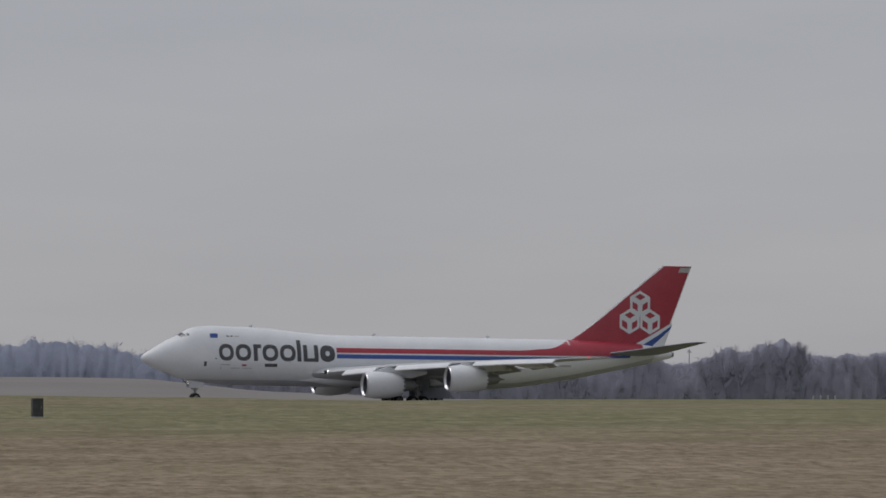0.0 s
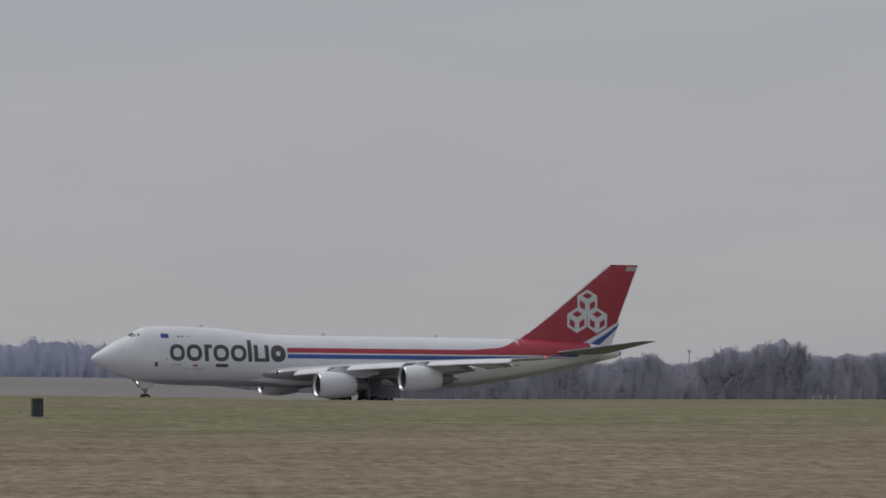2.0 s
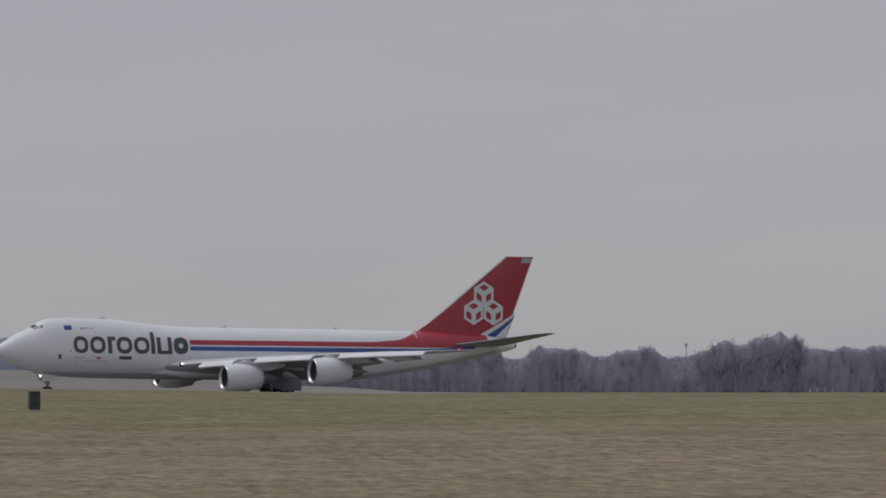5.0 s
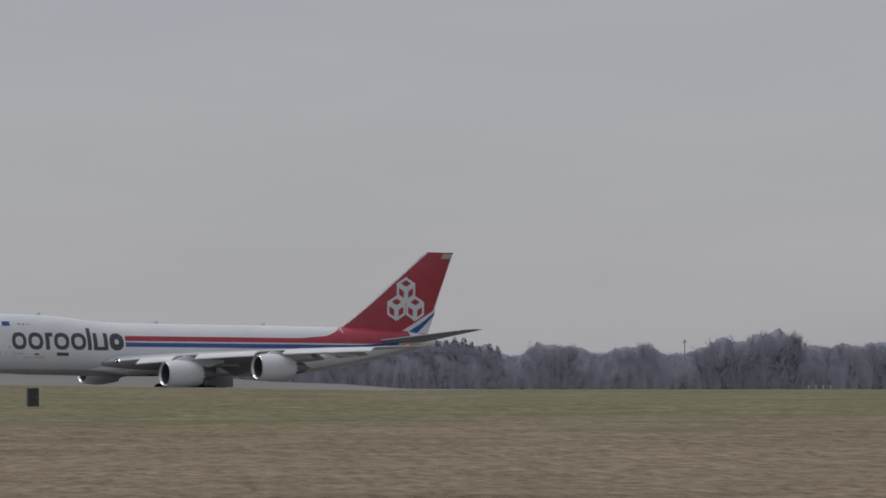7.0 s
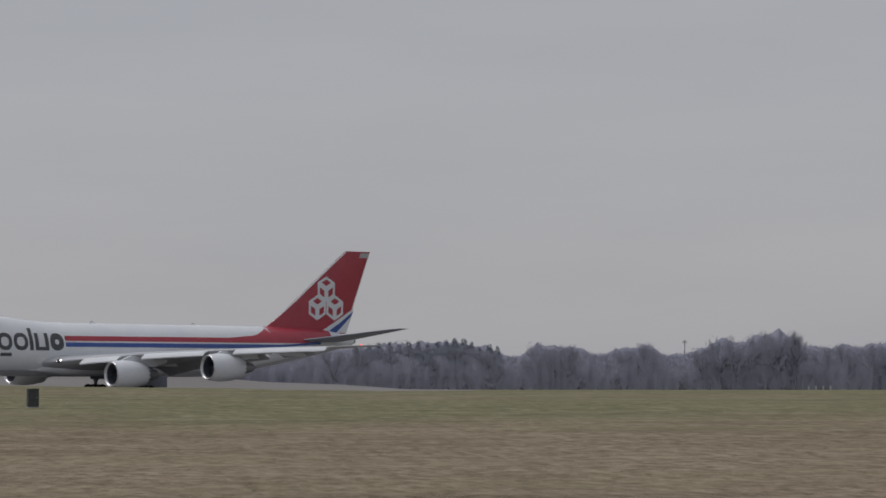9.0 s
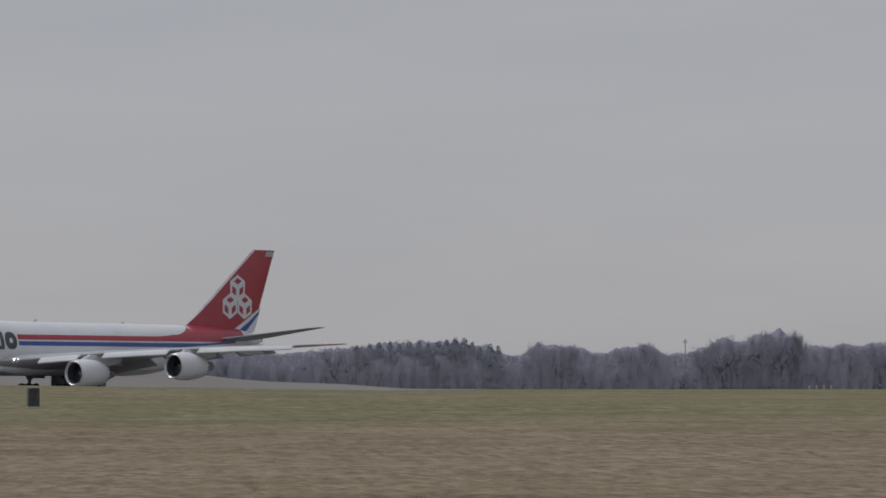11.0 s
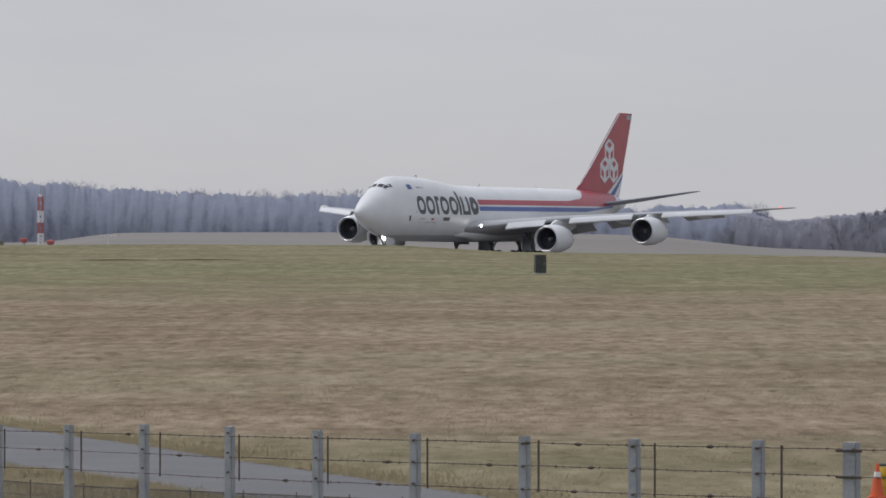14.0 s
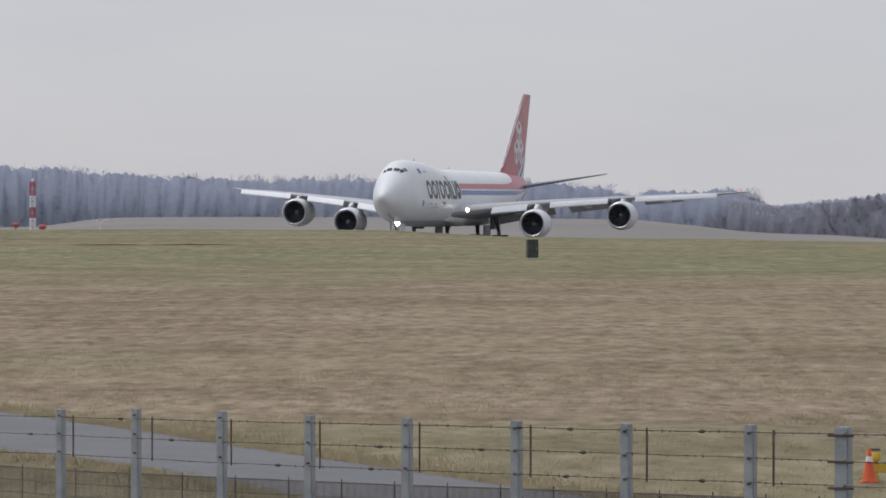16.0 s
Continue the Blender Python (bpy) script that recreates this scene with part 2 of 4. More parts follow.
def flat(a):
    """The cross-fall of the taxiing ground."""
    return interp(a, ((-60, 0.14), (-17, 0.12), (0, 0.0), (40, -0.08), (85, -0.22), (130, -0.22)))


def height(a, d):
    """Ground height at azimuth a (mrad from +y, clockwise) and distance d."""
    crest = EYE + 440 * interp(a, CREST) / 1000
    hump = EYE + 690 * interp(a, HUMP) / 1000
    if d <= 440:
        z = interp(d, FIELD)
        z += (crest - 0.7) * smooth((d - 300) / 140)
    elif d < 474:
        z = crest + (flat(a) - crest) * smooth((d - 440) / 34)
    elif d < 590:
        z = flat(a)
    elif d < 690:
        z = flat(a) + (hump - flat(a)) * smooth((d - 590) / 100)
    else:
        far = EYE - 1.6 * min(d, 1000) / 1000
        z = hump + (far - hump) * smooth((d - 690) / 140)
    if 60 < d < 440:
        z += 0.10 * noise.noise((a * d / 14000, d / 16, 3)) * smooth((d - 110) / 30)
    return z


def polar(a, d, z):
    return (d * math.sin(a / 1000), d * math.cos(a / 1000), z)


def sight(a, e, d):
    """The place at azimuth a and slope e (both in thousandths) and distance d from the eye."""
    return Vector(polar(a, d, EYE + d * e / 1000))


def ground_at(a, d):
    return Vector(polar(a, d, height(a, d)))


def sheet(name, azimuths, dists, mat, lift=0.0, capped=False):
    verts = [polar(a, d, height(a, d) + lift) for d in dists for a in azimuths]
    n = len(azimuths)
    faces = [(i * n + j, i * n + j + 1, (i + 1) * n + j + 1, (i + 1) * n + j) for i in range(len(dists) - 1) for j in range(n - 1)]
    if capped:
        faces.append(tuple(reversed(range(n - 1))))
    return mesh_of(name, verts, faces, mat)


fine = [-320 + 3.2 * i for i in range(201)]
wide = [-3141.59 + 141 * i for i in range(20)]
azim = wide + fine + [-w for w in reversed(wide)]
dist = ([0.5, 4, 9, 14, 19, 24, 29, 35] + [35 + 4 * i for i in range(1, 29)] + [151 + 6 * i for i in range(49)] + [442 + 3 * i for i in range(12)]
        + [480 + 15 * i for i in range(8)] + [592 + 7 * i for i in range(36)] + [900, 1000, 1200, 1600, 2300, 3300, 4600])
ground = tagged(part("ground", sheet("ground", azim, dist, GRASS, capped=True)), "rising airfield meadow of dry brown and green winter grass", "grass field", kind="structure")
runway = tagged(part("runway", sheet("runway", [-260 + 3.4 * i for i in range(108)], [462 + 2.5 * i for i in range(10)] + [488 + 6 * i for i in range(40)], CONCRETE_PAVING, 0.03)),
                "pale worn concrete runway rising over a hump behind the aircraft", "runway", kind="structure")


def strip(name, left, right, mat, lift, n=40):
    """A road between two lines on the ground, each of (x, y) points."""
    verts, cols = [], 11
    for i in range(n + 1):
        l0 = Vector([float(np.interp(i / n, np.linspace(0, 1, len(left)), [p[k] for p in left])) for k in (0, 1)])
        r0 = Vector([float(np.interp(i / n, np.linspace(0, 1, len(right)), [p[k] for p in right])) for k in (0, 1)])
        for j in range(cols):
            p = l0.lerp(r0, min(max((j - 1) / (cols - 3), -0.02), 1.02))
            a, d = 1000 * math.atan2(p.x, p.y), p.length
            verts.append((p.x, p.y, height(a, d) + (lift if 0 < j < cols - 1 else -0.06)))
    faces = [(i * cols + j, i * cols + j + 1, (i + 1) * cols + j + 1, (i + 1) * cols + j) for i in range(n) for j in range(cols - 1)]
    return mesh_of(name, verts, faces, mat)


# service road beyond the fence
FAR_EDGE = ((-32.0, 145.0), (-22.4, 126.0), (-17.8, 117.2), (-14.6, 111.0), (-12.3, 107.0), (-8.9, 99.4), (-6.8, 93.8), (-5.0, 89.8), (-2.3, 83.3), (-0.4, 78.8), (3.2, 70.5), (9.0, 57.5))
NEAR_EDGE = ((-36.0, 135.0), (-24.5, 116.0), (-19.0, 106.4), (-15.1, 99.1), (-13.7, 96.0), (-12.0, 92.3), (-10.3, 89.4), (-9.0, 87.2), (-7.3, 83.6), (-5.6, 79.4), (-2.4, 71.2), (4.0, 56.0))
road = tagged(part("road", strip("road", FAR_EDGE, NEAR_EDGE, ASPHALT, 0.02)), "narrow grey asphalt service road between grass verges", "road", kind="structure")

# ---------------------------------------------------------------- the freighter
# body stations: metres aft of the nose, crown height, keel height, half width
CROWN = ((-0.4, 5.45), (-0.25, 5.8), (0.2, 6.15), (0.6, 6.4), (1.8, 7.2), (2.9, 7.85), (4.4, 8.55), (5.0, 8.9), (5.6, 9.35), (6.4, 9.68), (7.5, 9.86), (9, 9.92), (12.9, 9.85), (16.7, 9.6),
         (19, 9.27), (21.3, 8.95), (24.4, 8.72), (28, 8.65), (50, 8.6), (59, 8.55), (65, 8.45), (70, 8.1), (72.5, 7.65), (74, 7.2))
KEEL = ((-0.4, 5.35), (-0.25, 5.0), (0.2, 4.75), (0.6, 4.55), (2.1, 3.85), (3.7, 3.2), (6, 2.55), (9, 2.2), (13, 2.05), (22, 1.95), (48, 1.95), (51.5, 2.15), (55.7, 2.75), (59.7, 3.4), (63.6, 4.15),
        (67.6, 4.95), (71.4, 5.75), (74, 6.4))
HALF = ((-0.4, 0.06), (-0.25, 0.45), (0.2, 0.8), (0.6, 1.05), (1.8, 1.72), (2.9, 2.15), (4.4, 2.58), (6, 2.9), (9, 3.17), (12, 3.25), (50, 3.25), (56, 3.0), (60, 2.62), (64, 2.12), (68, 1.55), (71.5, 1.0), (74, 0.42))
WAIST = ((-0.4, 5.4), (2, 5.35), (6, 5.2), (12, 5.15), (50, 5.2), (60, 5.9), (70, 6.75), (74, 6.8))

HALF = tuple((x, w * (0.8 + 0.2 * min(max(x - 1.5, 0) / 6.5, 1))) for x, w in HALF)
CROWN = tuple((x, z + interp(x, ((0, 0.3), (6, 0.22), (13, 0.22), (21, 0.48), (74, 0.45)))) for x, z in CROWN)
KEEL = tuple((x, z + 0.33) for x, z in KEEL)
WAIST = tuple((x, z + 0.35) for x, z in WAIST)


def smoothed(x, table):
    return sum(interp(x + o, table) for o in (-0.5, -0.25, 0, 0.25, 0.5)) / 5 if 3 < x < 73 else interp(x, table)


def skin(x, th, out=0.0):
    """Point of the body's skin x metres aft, th radians from the crown towards the left wing; out: metres proud."""
    zt, zb, w, zc = smoothed(x, CROWN), smoothed(x, KEEL), smoothed(x, HALF), smoothed(x, WAIST)
    c, s = math.cos(th), math.sin(th)
    h = (zt - zc) if c > 0 else (zc - zb)
    tall = max(0.0, (h - 3.5) / 1.3) if c > 0 else 0.0
    p = Vector((37 - x, w * s * (1 - 0.13 * min(tall, 1) * max(c, 0) ** 0.7 * abs(s)), zc + h * c))
    if out:
        nrm = Vector((0, s / max(w, 0.1), c / max(h, 0.1))).normalized()
        p += nrm * out
    return p


def angle_at(x, z):
    """The angle at which the skin is z metres high."""
    zt, zb, zc = smoothed(x, CROWN), smoothed(x, KEEL), smoothed(x, WAIST)
    h = (zt - zc) if z > zc else (zc - zb)
    return math.acos(max(-1, min(1, (z - zc) / h)))


def decal(name, xs, low, high, mat, parent, side=1, out=0.018, rows=6, label=""):
    """A painted area on the skin between two height lines."""
    verts = []
    for x in xs:
        a0, a1 = angle_at(x, low(x)), angle_at(x, high(x))
        for j in range(rows + 1):
            p = skin(x, a0 + (a1 - a0) * j / rows, out)
            verts.append((p.x, p.y * side, p.z))
    n = rows + 1
    faces = [(i * n + j, i * n + j + 1, (i + 1) * n + j + 1, (i + 1) * n + j) for i in range(len(xs) - 1) for j in range(rows)]
    return part(name, mesh_of(name, verts, faces, mat), parent, label)


def span(a, b, n):
    return [a + (b - a) * i / n for i in range(n + 1)]


def foil(chord_front, chord_back, y, z, thick, n=14, twist=0.0):
    """A wing section in the x-z plane: rounded nose, sharp tail."""
    pts = []
    c = chord_back - chord_front
    for s in (1, -1):
        rng_ = range(n + 1) if s == 1 else range(n - 1, 0, -1)
        for i in rng_:
            u = 0.5 - 0.5 * math.cos(math.pi * i / n)
            t = thick * 5 * (0.2969 * math.sqrt(u) - 0.126 * u - 0.3516 * u ** 2 + 0.2843 * u ** 3 - 0.1036 * u ** 4)
            pts.append((37 - (chord_front + c * u), y, z + s * t * (1.1 if s > 0 else 0.9) - twist * u * c))
    return pts


airplane = new("cargo_airplane")
tagged(airplane, "white four-engined jumbo freighter with red fin and red and blue stripes", "airplane")

body_x = [-0.4, -0.33, -0.25, 0.0, 0.2, 0.6, 1.2, 1.8, 2.4, 2.9, 3.6, 4.4, 4.8, 5.2, 5.6, 6, 6.4, 7, 7.5, 8.2] + span(9, 27, 18) + span(30, 50, 8) + span(51.5, 73.4, 20) + [74]
NA = 56
fuselage = part("fuselage", loft("fuselage", [[skin(x, 2 * math.pi * j / NA) for j in range(NA)] for x in body_x], WHITE), airplane, "white fuselage with a humped upper deck")

# light grey underside paint, with the belly's shade put into its colour
def under(side):
    return decal("belly_panel", span(2.6, 71, 110), lambda x: smoothed(x, KEEL) + 0.01, lambda x: 3.1 if x < 48 else max(3.1, smoothed(x, KEEL) + 0.7), BELLY_SHADE, fuselage, side, 0.03, 9, "light grey underside with its shade painted in")


under(1), under(-1)

for sd in (1, -1):
    decal("red_stripe", span(25.5, 55, 42), lambda x: 6.84, lambda x: 7.47 + 0.25 * smooth((x - 50) / 5) ** 2, RED, fuselage, sd, label="red stripe along the body")
    decal("tail_band", span(55, 69.6, 34), lambda x: 6.84 + 0.9 * max(0, (x - 63) / 6.6) ** 2, lambda x: min(7.72 + 1.4 * ((x - 55) / 3.9) ** 1.7, smoothed(x, CROWN) - 0.004), RED, fuselage, sd, rows=8, label="red band sweeping up into the fin")
    decal("blue_stripe", span(25.5, 67.5, 52), lambda x: 6.1 + 0.62 * max(0, (x - 56) / 11.5), lambda x: 6.64 + 0.5 * max(0, (x - 60) / 7.5) ** 1.5, BLUE, fuselage, sd, label="blue stripe along the body")

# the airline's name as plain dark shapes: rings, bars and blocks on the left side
def ring_shape(x0, x1, z0, z1, hole, n=40):
    """A rounded ring on the skin, between x0 and x1 and the heights z0 and z1."""
    verts, faces = [], []
    cx, cz, rx, rz = (x0 + x1) / 2, (z0 + z1) / 2, (x1 - x0) / 2, (z1 - z0) / 2
    for k in range(5):
        f = hole + (1 - hole) * k / 4
        for j in range(n):
            a = 2 * math.pi * j / n
            c, s = math.cos(a), math.sin(a)
            x, z = cx + rx * f * math.copysign(abs(c) ** 0.85, c), cz + rz * f * math.copysign(abs(s) ** 0.85, s)
            verts.append(skin(x, angle_at(x, z), 0.02))
    for k in range(4):
        for j in range(n):
            faces.append((k * n + j, k * n + (j + 1) % n, (k + 1) * n + (j + 1) % n, (k + 1) * n + j))
    return mesh_of("emblem_ring", verts, faces, SLATE)


def bar_shape(x0, x1, z0, z1, lean=0.0):
    verts, n, k = [], 6, 8
    for i in range(n + 1):
        for j in range(k + 1):
            z = z0 + (z1 - z0) * j / k
            x = x0 + (x1 - x0) * i / n + lean * (j / k - 0.5)
            verts.append(skin(x, angle_at(x, z), 0.02 if lean <= 0 else 0.024))
    faces = [(i * (k + 1) + j, i * (k + 1) + j + 1, (i + 1) * (k + 1) + j + 1, (i + 1) * (k + 1) + j) for i in range(n) for j in range(k)]
    return mesh_of("emblem_bar", verts, faces, SLATE)


ZL, ZX, ZA, ZD = 5.6, 7.78, 8.4, 4.85     # base, middle, upper and lower reach of the shapes
for x0, x1, z0 in ((9.4, 11.4, ZL), (11.65, 13.75, ZL), (15.3, 17.45, ZL), (17.7, 19.85, ZL)):
    part("emblem_shape", ring_shape(x0, x1, z0, ZX, 0.54), fuselage, "dark grey ring")
for x0, x1, z0, z1 in ((14.1, 14.65, ZL, ZX), (20.05, 20.6, ZL, ZA), (20.9, 21.45, ZL, ZX), (22.4, 22.95, ZL, ZX), (15.6, 17.3, ZD, ZD + 0.42), (14.65, 15.15, ZX - 0.5, ZX), (21.45, 22.4, ZL, ZL + 0.45)):
    part("emblem_shape", bar_shape(x0, x1, z0, z1), fuselage, "dark grey bar")
part("emblem_shape", ring_shape(23.2, 25.25, ZL, ZX, 0.30), fuselage, "dark grey disc")

# cockpit glass: angle ranges on the brow of the nose
def pane(x0, x1, t0, t1, side, skew=0.0):
    verts, n, k = [], 5, 5
    for i in range(n + 1):
        for j in range(k + 1):
            th = t0 + (t1 - t0) * j / k
            p = skin(x0 + (x1 - x0) * i / n + skew * (j / k), th, 0.02)
            verts.append((p.x, p.y * side, p.z + 0.012))
    faces = [(i * (k + 1) + j, i * (k + 1) + j + 1, (i + 1) * (k + 1) + j + 1, (i + 1) * (k + 1) + j) for i in range(n) for j in range(k)]
    return part("window_pane", mesh_of("window_pane", verts, faces, GLASS), fuselage, "dark cockpit window")


for sd in (1, -1):
    pane(4.42, 4.98, 0.04, 0.31, sd, 0.12)
    pane(4.56, 5.06, 0.35, 0.50, sd, 0.10)
    if sd > 0:
        decal("window_pane", span(4.98, 5.28, 4), lambda x: 8.72, lambda x: 9.02, GLASS, fuselage, sd, 0.02, 3, "dark cockpit window")
        decal("window_pane", span(5.4, 5.72, 4), lambda x: 8.78, lambda x: 9.14, GLASS, fuselage, sd, 0.02, 3, "dark cockpit window")
decal("flag_panel", span(8.38, 9.42, 4), lambda x: 8.57, lambda x: 9.13, BLUE, fuselage, 1, 0.02, 4, "dark blue flag panel")
PALE = material("pale_grey_marking", (0.40, 0.41, 0.42), (0.5, 0.5, 0.5), 0.5)
for x0, x1, z0, z1, mt in ((10.6, 10.9, 8.42, 8.58, SLATE), (11.15, 11.42, 8.42, 8.58, SLATE), (11.7, 12.3, 8.42, 8.55, PALE), (7.4, 7.75, 4.55, 5.15, SLATE), (8.9, 9.05, 5.5, 5.66, SLATE), (9.6, 10.9, 4.72, 4.84, PALE),
                           (12.45, 13.1, 4.62, 4.84, RED), (9.6, 9.7, 4.2, 4.6, PALE), (11.0, 12.2, 4.28, 4.38, PALE), (12.5, 13.9, 4.3, 4.4, PALE), (56.6, 58.6, 5.05, 5.3, PALE)):
    decal("marking_bar", span(x0, x1, 4), lambda x: z0 + 0.3, lambda x: z1 + 0.3, mt, fuselage, 1, 0.02, 2)

# wing root fairing
def fairing_ring(x, side):
    u = smooth((x - 20.5) / 6) * (1 - smooth((x - 37) / 9))
    return [(37 - x, side * (2.2 + 1.45 * u * math.sin(a)) if math.sin(a) > 0 else side * (2.2 + 0.3 * math.sin(a)), 3.3 + (0.25 + 0.8 * u) * math.cos(a) + 0.15 * u) for a in [2 * math.pi * j / 20 for j in range(20)]]


for sd in (1, -1):
    part("wing_fairing", loft("wing_fairing", [fairing_ring(x, sd) for x in span(20.6, 46, 26)], WHITE), airplane, "white wing root fairing")

# wings: span station, leading edge, trailing edge, height, thickness
WING = ((2.6, 21.8, 39.6, 4.05, 2.0), (4.2, 23.6, 40.0, 4.2, 1.75), (7.5, 26.4, 40.6, 4.65, 1.3), (11.55, 29.9, 41.6, 5.15, 0.95), (15.5, 33.3, 43.5, 5.5, 0.75), (20.45, 37.6, 45.4, 5.9, 0.55),
        (26, 42.4, 47.9, 6.25, 0.42), (30.2, 46.1, 49.9, 6.46, 0.3), (31.5, 47.9, 50.9, 6.6, 0.22), (32.5, 49.8, 52.2, 6.68, 0.17), (33.4, 52.2, 53.5, 6.78, 0.12))


def wing_at(y, k):
    return interp(y, [(w[0], w[k]) for w in WING])


def krueger(y0, y1, sd, drop=0.8, fwd=0.9):
    """A leading-edge flap hanging before and below the wing's nose."""
    rings = []
    for i in range(9):
        y = y0 + (y1 - y0) * i / 8
        x, z = wing_at(y, 1), wing_at(y, 3)
        s = 1.0 - 0.35 * (y / 34)
        p = [(0.25, 0.10), (-0.25 * fwd, 0.02), (-0.7 * fwd, -0.35), (-1.0 * fwd, -0.8 * drop), (-0.92 * fwd, -1.0 * drop), (-0.8 * fwd, -0.85 * drop), (-0.5 * fwd, -0.4), (0.15, -0.1)]
        rings.append([(37 - (x + q[0] * s), sd * y, z + q[1] * s) for q in p])
    return loft("leading_edge_flap", rings, WHITE)


for sd in (1, -1):
    wing = part("wing", loft("wing", [foil(w[1], w[2], sd * w[0], w[3], w[4], twist=0.035) for w in WING], GREY), airplane, "swept grey wing with a raked tip")
    for y0, y1 in ((6.9, 10.5), (12.9, 18.9), (21.8, 30.5)):
        part("leading_edge_flap", krueger(y0, y1, sd), wing, "white lowered leading-edge flap")
    # inner and outer trailing flaps, partly lowered
    for y0, y1 in ((4.0, 11.2), (12.9, 19.6), (21.6, 26.0)):
        rings = []
        for i in range(5):
            y = y0 + (y1 - y0) * i / 4
            x, z, c = wing_at(y, 2), wing_at(y, 3), 0.16 * (wing_at(y, 2) - wing_at(y, 1))
            rings.append([(37 - (x - 0.55 * c + c * u), sd * y, z - 0.30 - 0.55 * c * u + v) for u, v in ((0, 0.0), (0.1, 0.12), (0.4, 0.14), (1, 0.0), (0.4, -0.08), (0.1, -0.1))])
        part("trailing_flap", loft("trailing_flap", rings, GREY), wing)
    # flap track canoes
    for y in (7.0, 15.2, 18.3, 24.4):
        x, z = wing_at(y, 2), wing_at(y, 3)
        prof = [(-4.2 + 6.2 * i / 12, 0.36 * math.sin(math.pi * (i + 0.05) / 12.1) ** 0.6 + 0.01) for i in range(13)]
        me = lathe("flap_track_fairing", [(-s, r) for s, r in prof], WHITE, "X", 12, (37 - x, sd * y, z - 0.55), True)
        part("flap_track_fairing", me, wing)
    tip = part("navigation_light", lathe("navigation_light", [(-0.14, 0.02), (-0.08, 0.065), (0.08, 0.065), (0.14, 0.02)], LAMP_RED if sd > 0 else GLASS, "X", 10, (37 - 50.1, sd * 32.6, 6.82), True), wing, "red navigation light" if sd > 0 else "clear navigation light")
    lamp = part("landing_light", lathe("landing_light", [(0.0, 0.19), (0.06, 0.16), (0.09, 0.02)], LAMP_WHITE, "X", 14, (37 - 23.75, sd * 4.32, 4.28), True), wing, "bright landing light in the wing root")
    # added shroud that blocks the lamp's glow in side views
    part("added_lamp_hood", lathe("added_lamp_hood", [(-0.05, 0.22), (0.33, 0.23), (0.33, 0.205), (-0.05, 0.2)], DARK, "X", 16, (37 - 23.75, sd * 4.32, 4.28)), wing)


# engines
def engine(x, y, z, sd):
    nac = new("engine")
    nac.parent = airplane
    nac["label"] = "white turbofan engine with a serrated exhaust edge"
    c = (37 - x, sd * y, z)
    n = 48
    outer = [(0.10, 1.40), (0.02, 1.45), (0.0, 1.49), (0.06, 1.54), (0.3, 1.61), (0.9, 1.71), (1.7, 1.77), (2.8, 1.74), (3.9, 1.60), (4.8, 1.43)]
    rings = []
    for s, r in outer:
        rings.append([(c[0] - s, c[1] + r * math.cos(2 * math.pi * j / n), c[2] + r * math.sin(2 * math.pi * j / n)) for j in range(n)])
    rings.append([(c[0] - (5.25 if j % 3 == 1 else 5.0 if j % 3 == 0 else 5.0), c[1] + 1.35 * math.cos(2 * math.pi * j / n), c[2] + 1.35 * math.sin(2 * math.pi * j / n)) for j in range(n)])
    rings.append([(c[0] - 4.7, c[1] + 1.27 * math.cos(2 * math.pi * j / n), c[2] + 1.27 * math.sin(2 * math.pi * j / n)) for j in range(n)])
    part("cowl", loft("cowl", rings[3:], WHITE, caps=False), nac)
    lip = [(0.30, 1.29), (0.16, 1.335), (0.05, 1.40), (-0.005, 1.47), (0.02, 1.525), (0.07, 1.556), (0.20, 1.592)]
    part("inlet_lip", lathe("inlet_lip", [(-s, r) for s, r in lip], LIP, "X", n, c), nac, "bare metal inlet lip")
    part("inlet_duct", lathe("inlet_duct", [(-0.28, 1.29), (-0.8, 1.30), (-1.5, 1.34), (-1.72, 1.34), (-1.74, 0.05)], INLET, "X", 36, c), nac, "dark inlet duct")
    for k in range(18):
        a = 2 * math.pi * k / 18
        verts = []
        for i in range(6):
            r = 0.32 + 1.0 * i / 5
            sweep, pitch = 0.10 * math.sin(math.pi * i / 5), 0.9 - 0.65 * i / 5
            for e, w in ((-1, 0), (1, 0)):
                aa = a + sweep + e * 0.17 * math.sin(pitch + 0.6) * (0.55 / (0.35 + r) + 0.45)
                verts.append((c[0] - 1.35 - e * 0.16, c[1] + r * math.cos(aa), c[2] + r * math.sin(aa)))
        part("fan_blade", sharp(mesh_of("fan_blade", verts, [(2 * i, 2 * i + 1, 2 * i + 3, 2 * i + 2) for i in range(5)], FANBLADE)), nac, "dark curved fan blade")
    part("spinner", lathe("spinner", [(-0.92, 0.02), (-0.98, 0.10), (-1.15, 0.22), (-1.4, 0.33), (-1.5, 0.33)], STEEL, "X", 20, c, True), nac, "grey spinner cone")
    pts = []
    for i in range(15):
        a = i * 0.33
        for r in (0.03 + 0.018 * i, 0.06 + 0.018 * i):
            s = interp(r, ((0.02, 0.91), (0.10, 0.97), (0.22, 1.14), (0.33, 1.39))) - 0.012
            pts.append((c[0] - s, c[1] + r * math.cos(a), c[2] + r * math.sin(a)))
    part("spinner_mark", mesh_of("spinner_mark", pts, [(2 * i, 2 * i + 1, 2 * i + 3, 2 * i + 2) for i in range(14)], WHITE), nac, "white painted swirl")
    part("core_nozzle", lathe("core_nozzle", [(-4.2, 1.0), (-5.0, 0.93), (-6.2, 0.70), (-6.9, 0.56), (-6.85, 0.50), (-6.3, 0.48), (-7.6, 0.10), (-7.8, 0.02)], STEEL, "X", 28, c), nac, "bare metal core nozzle")
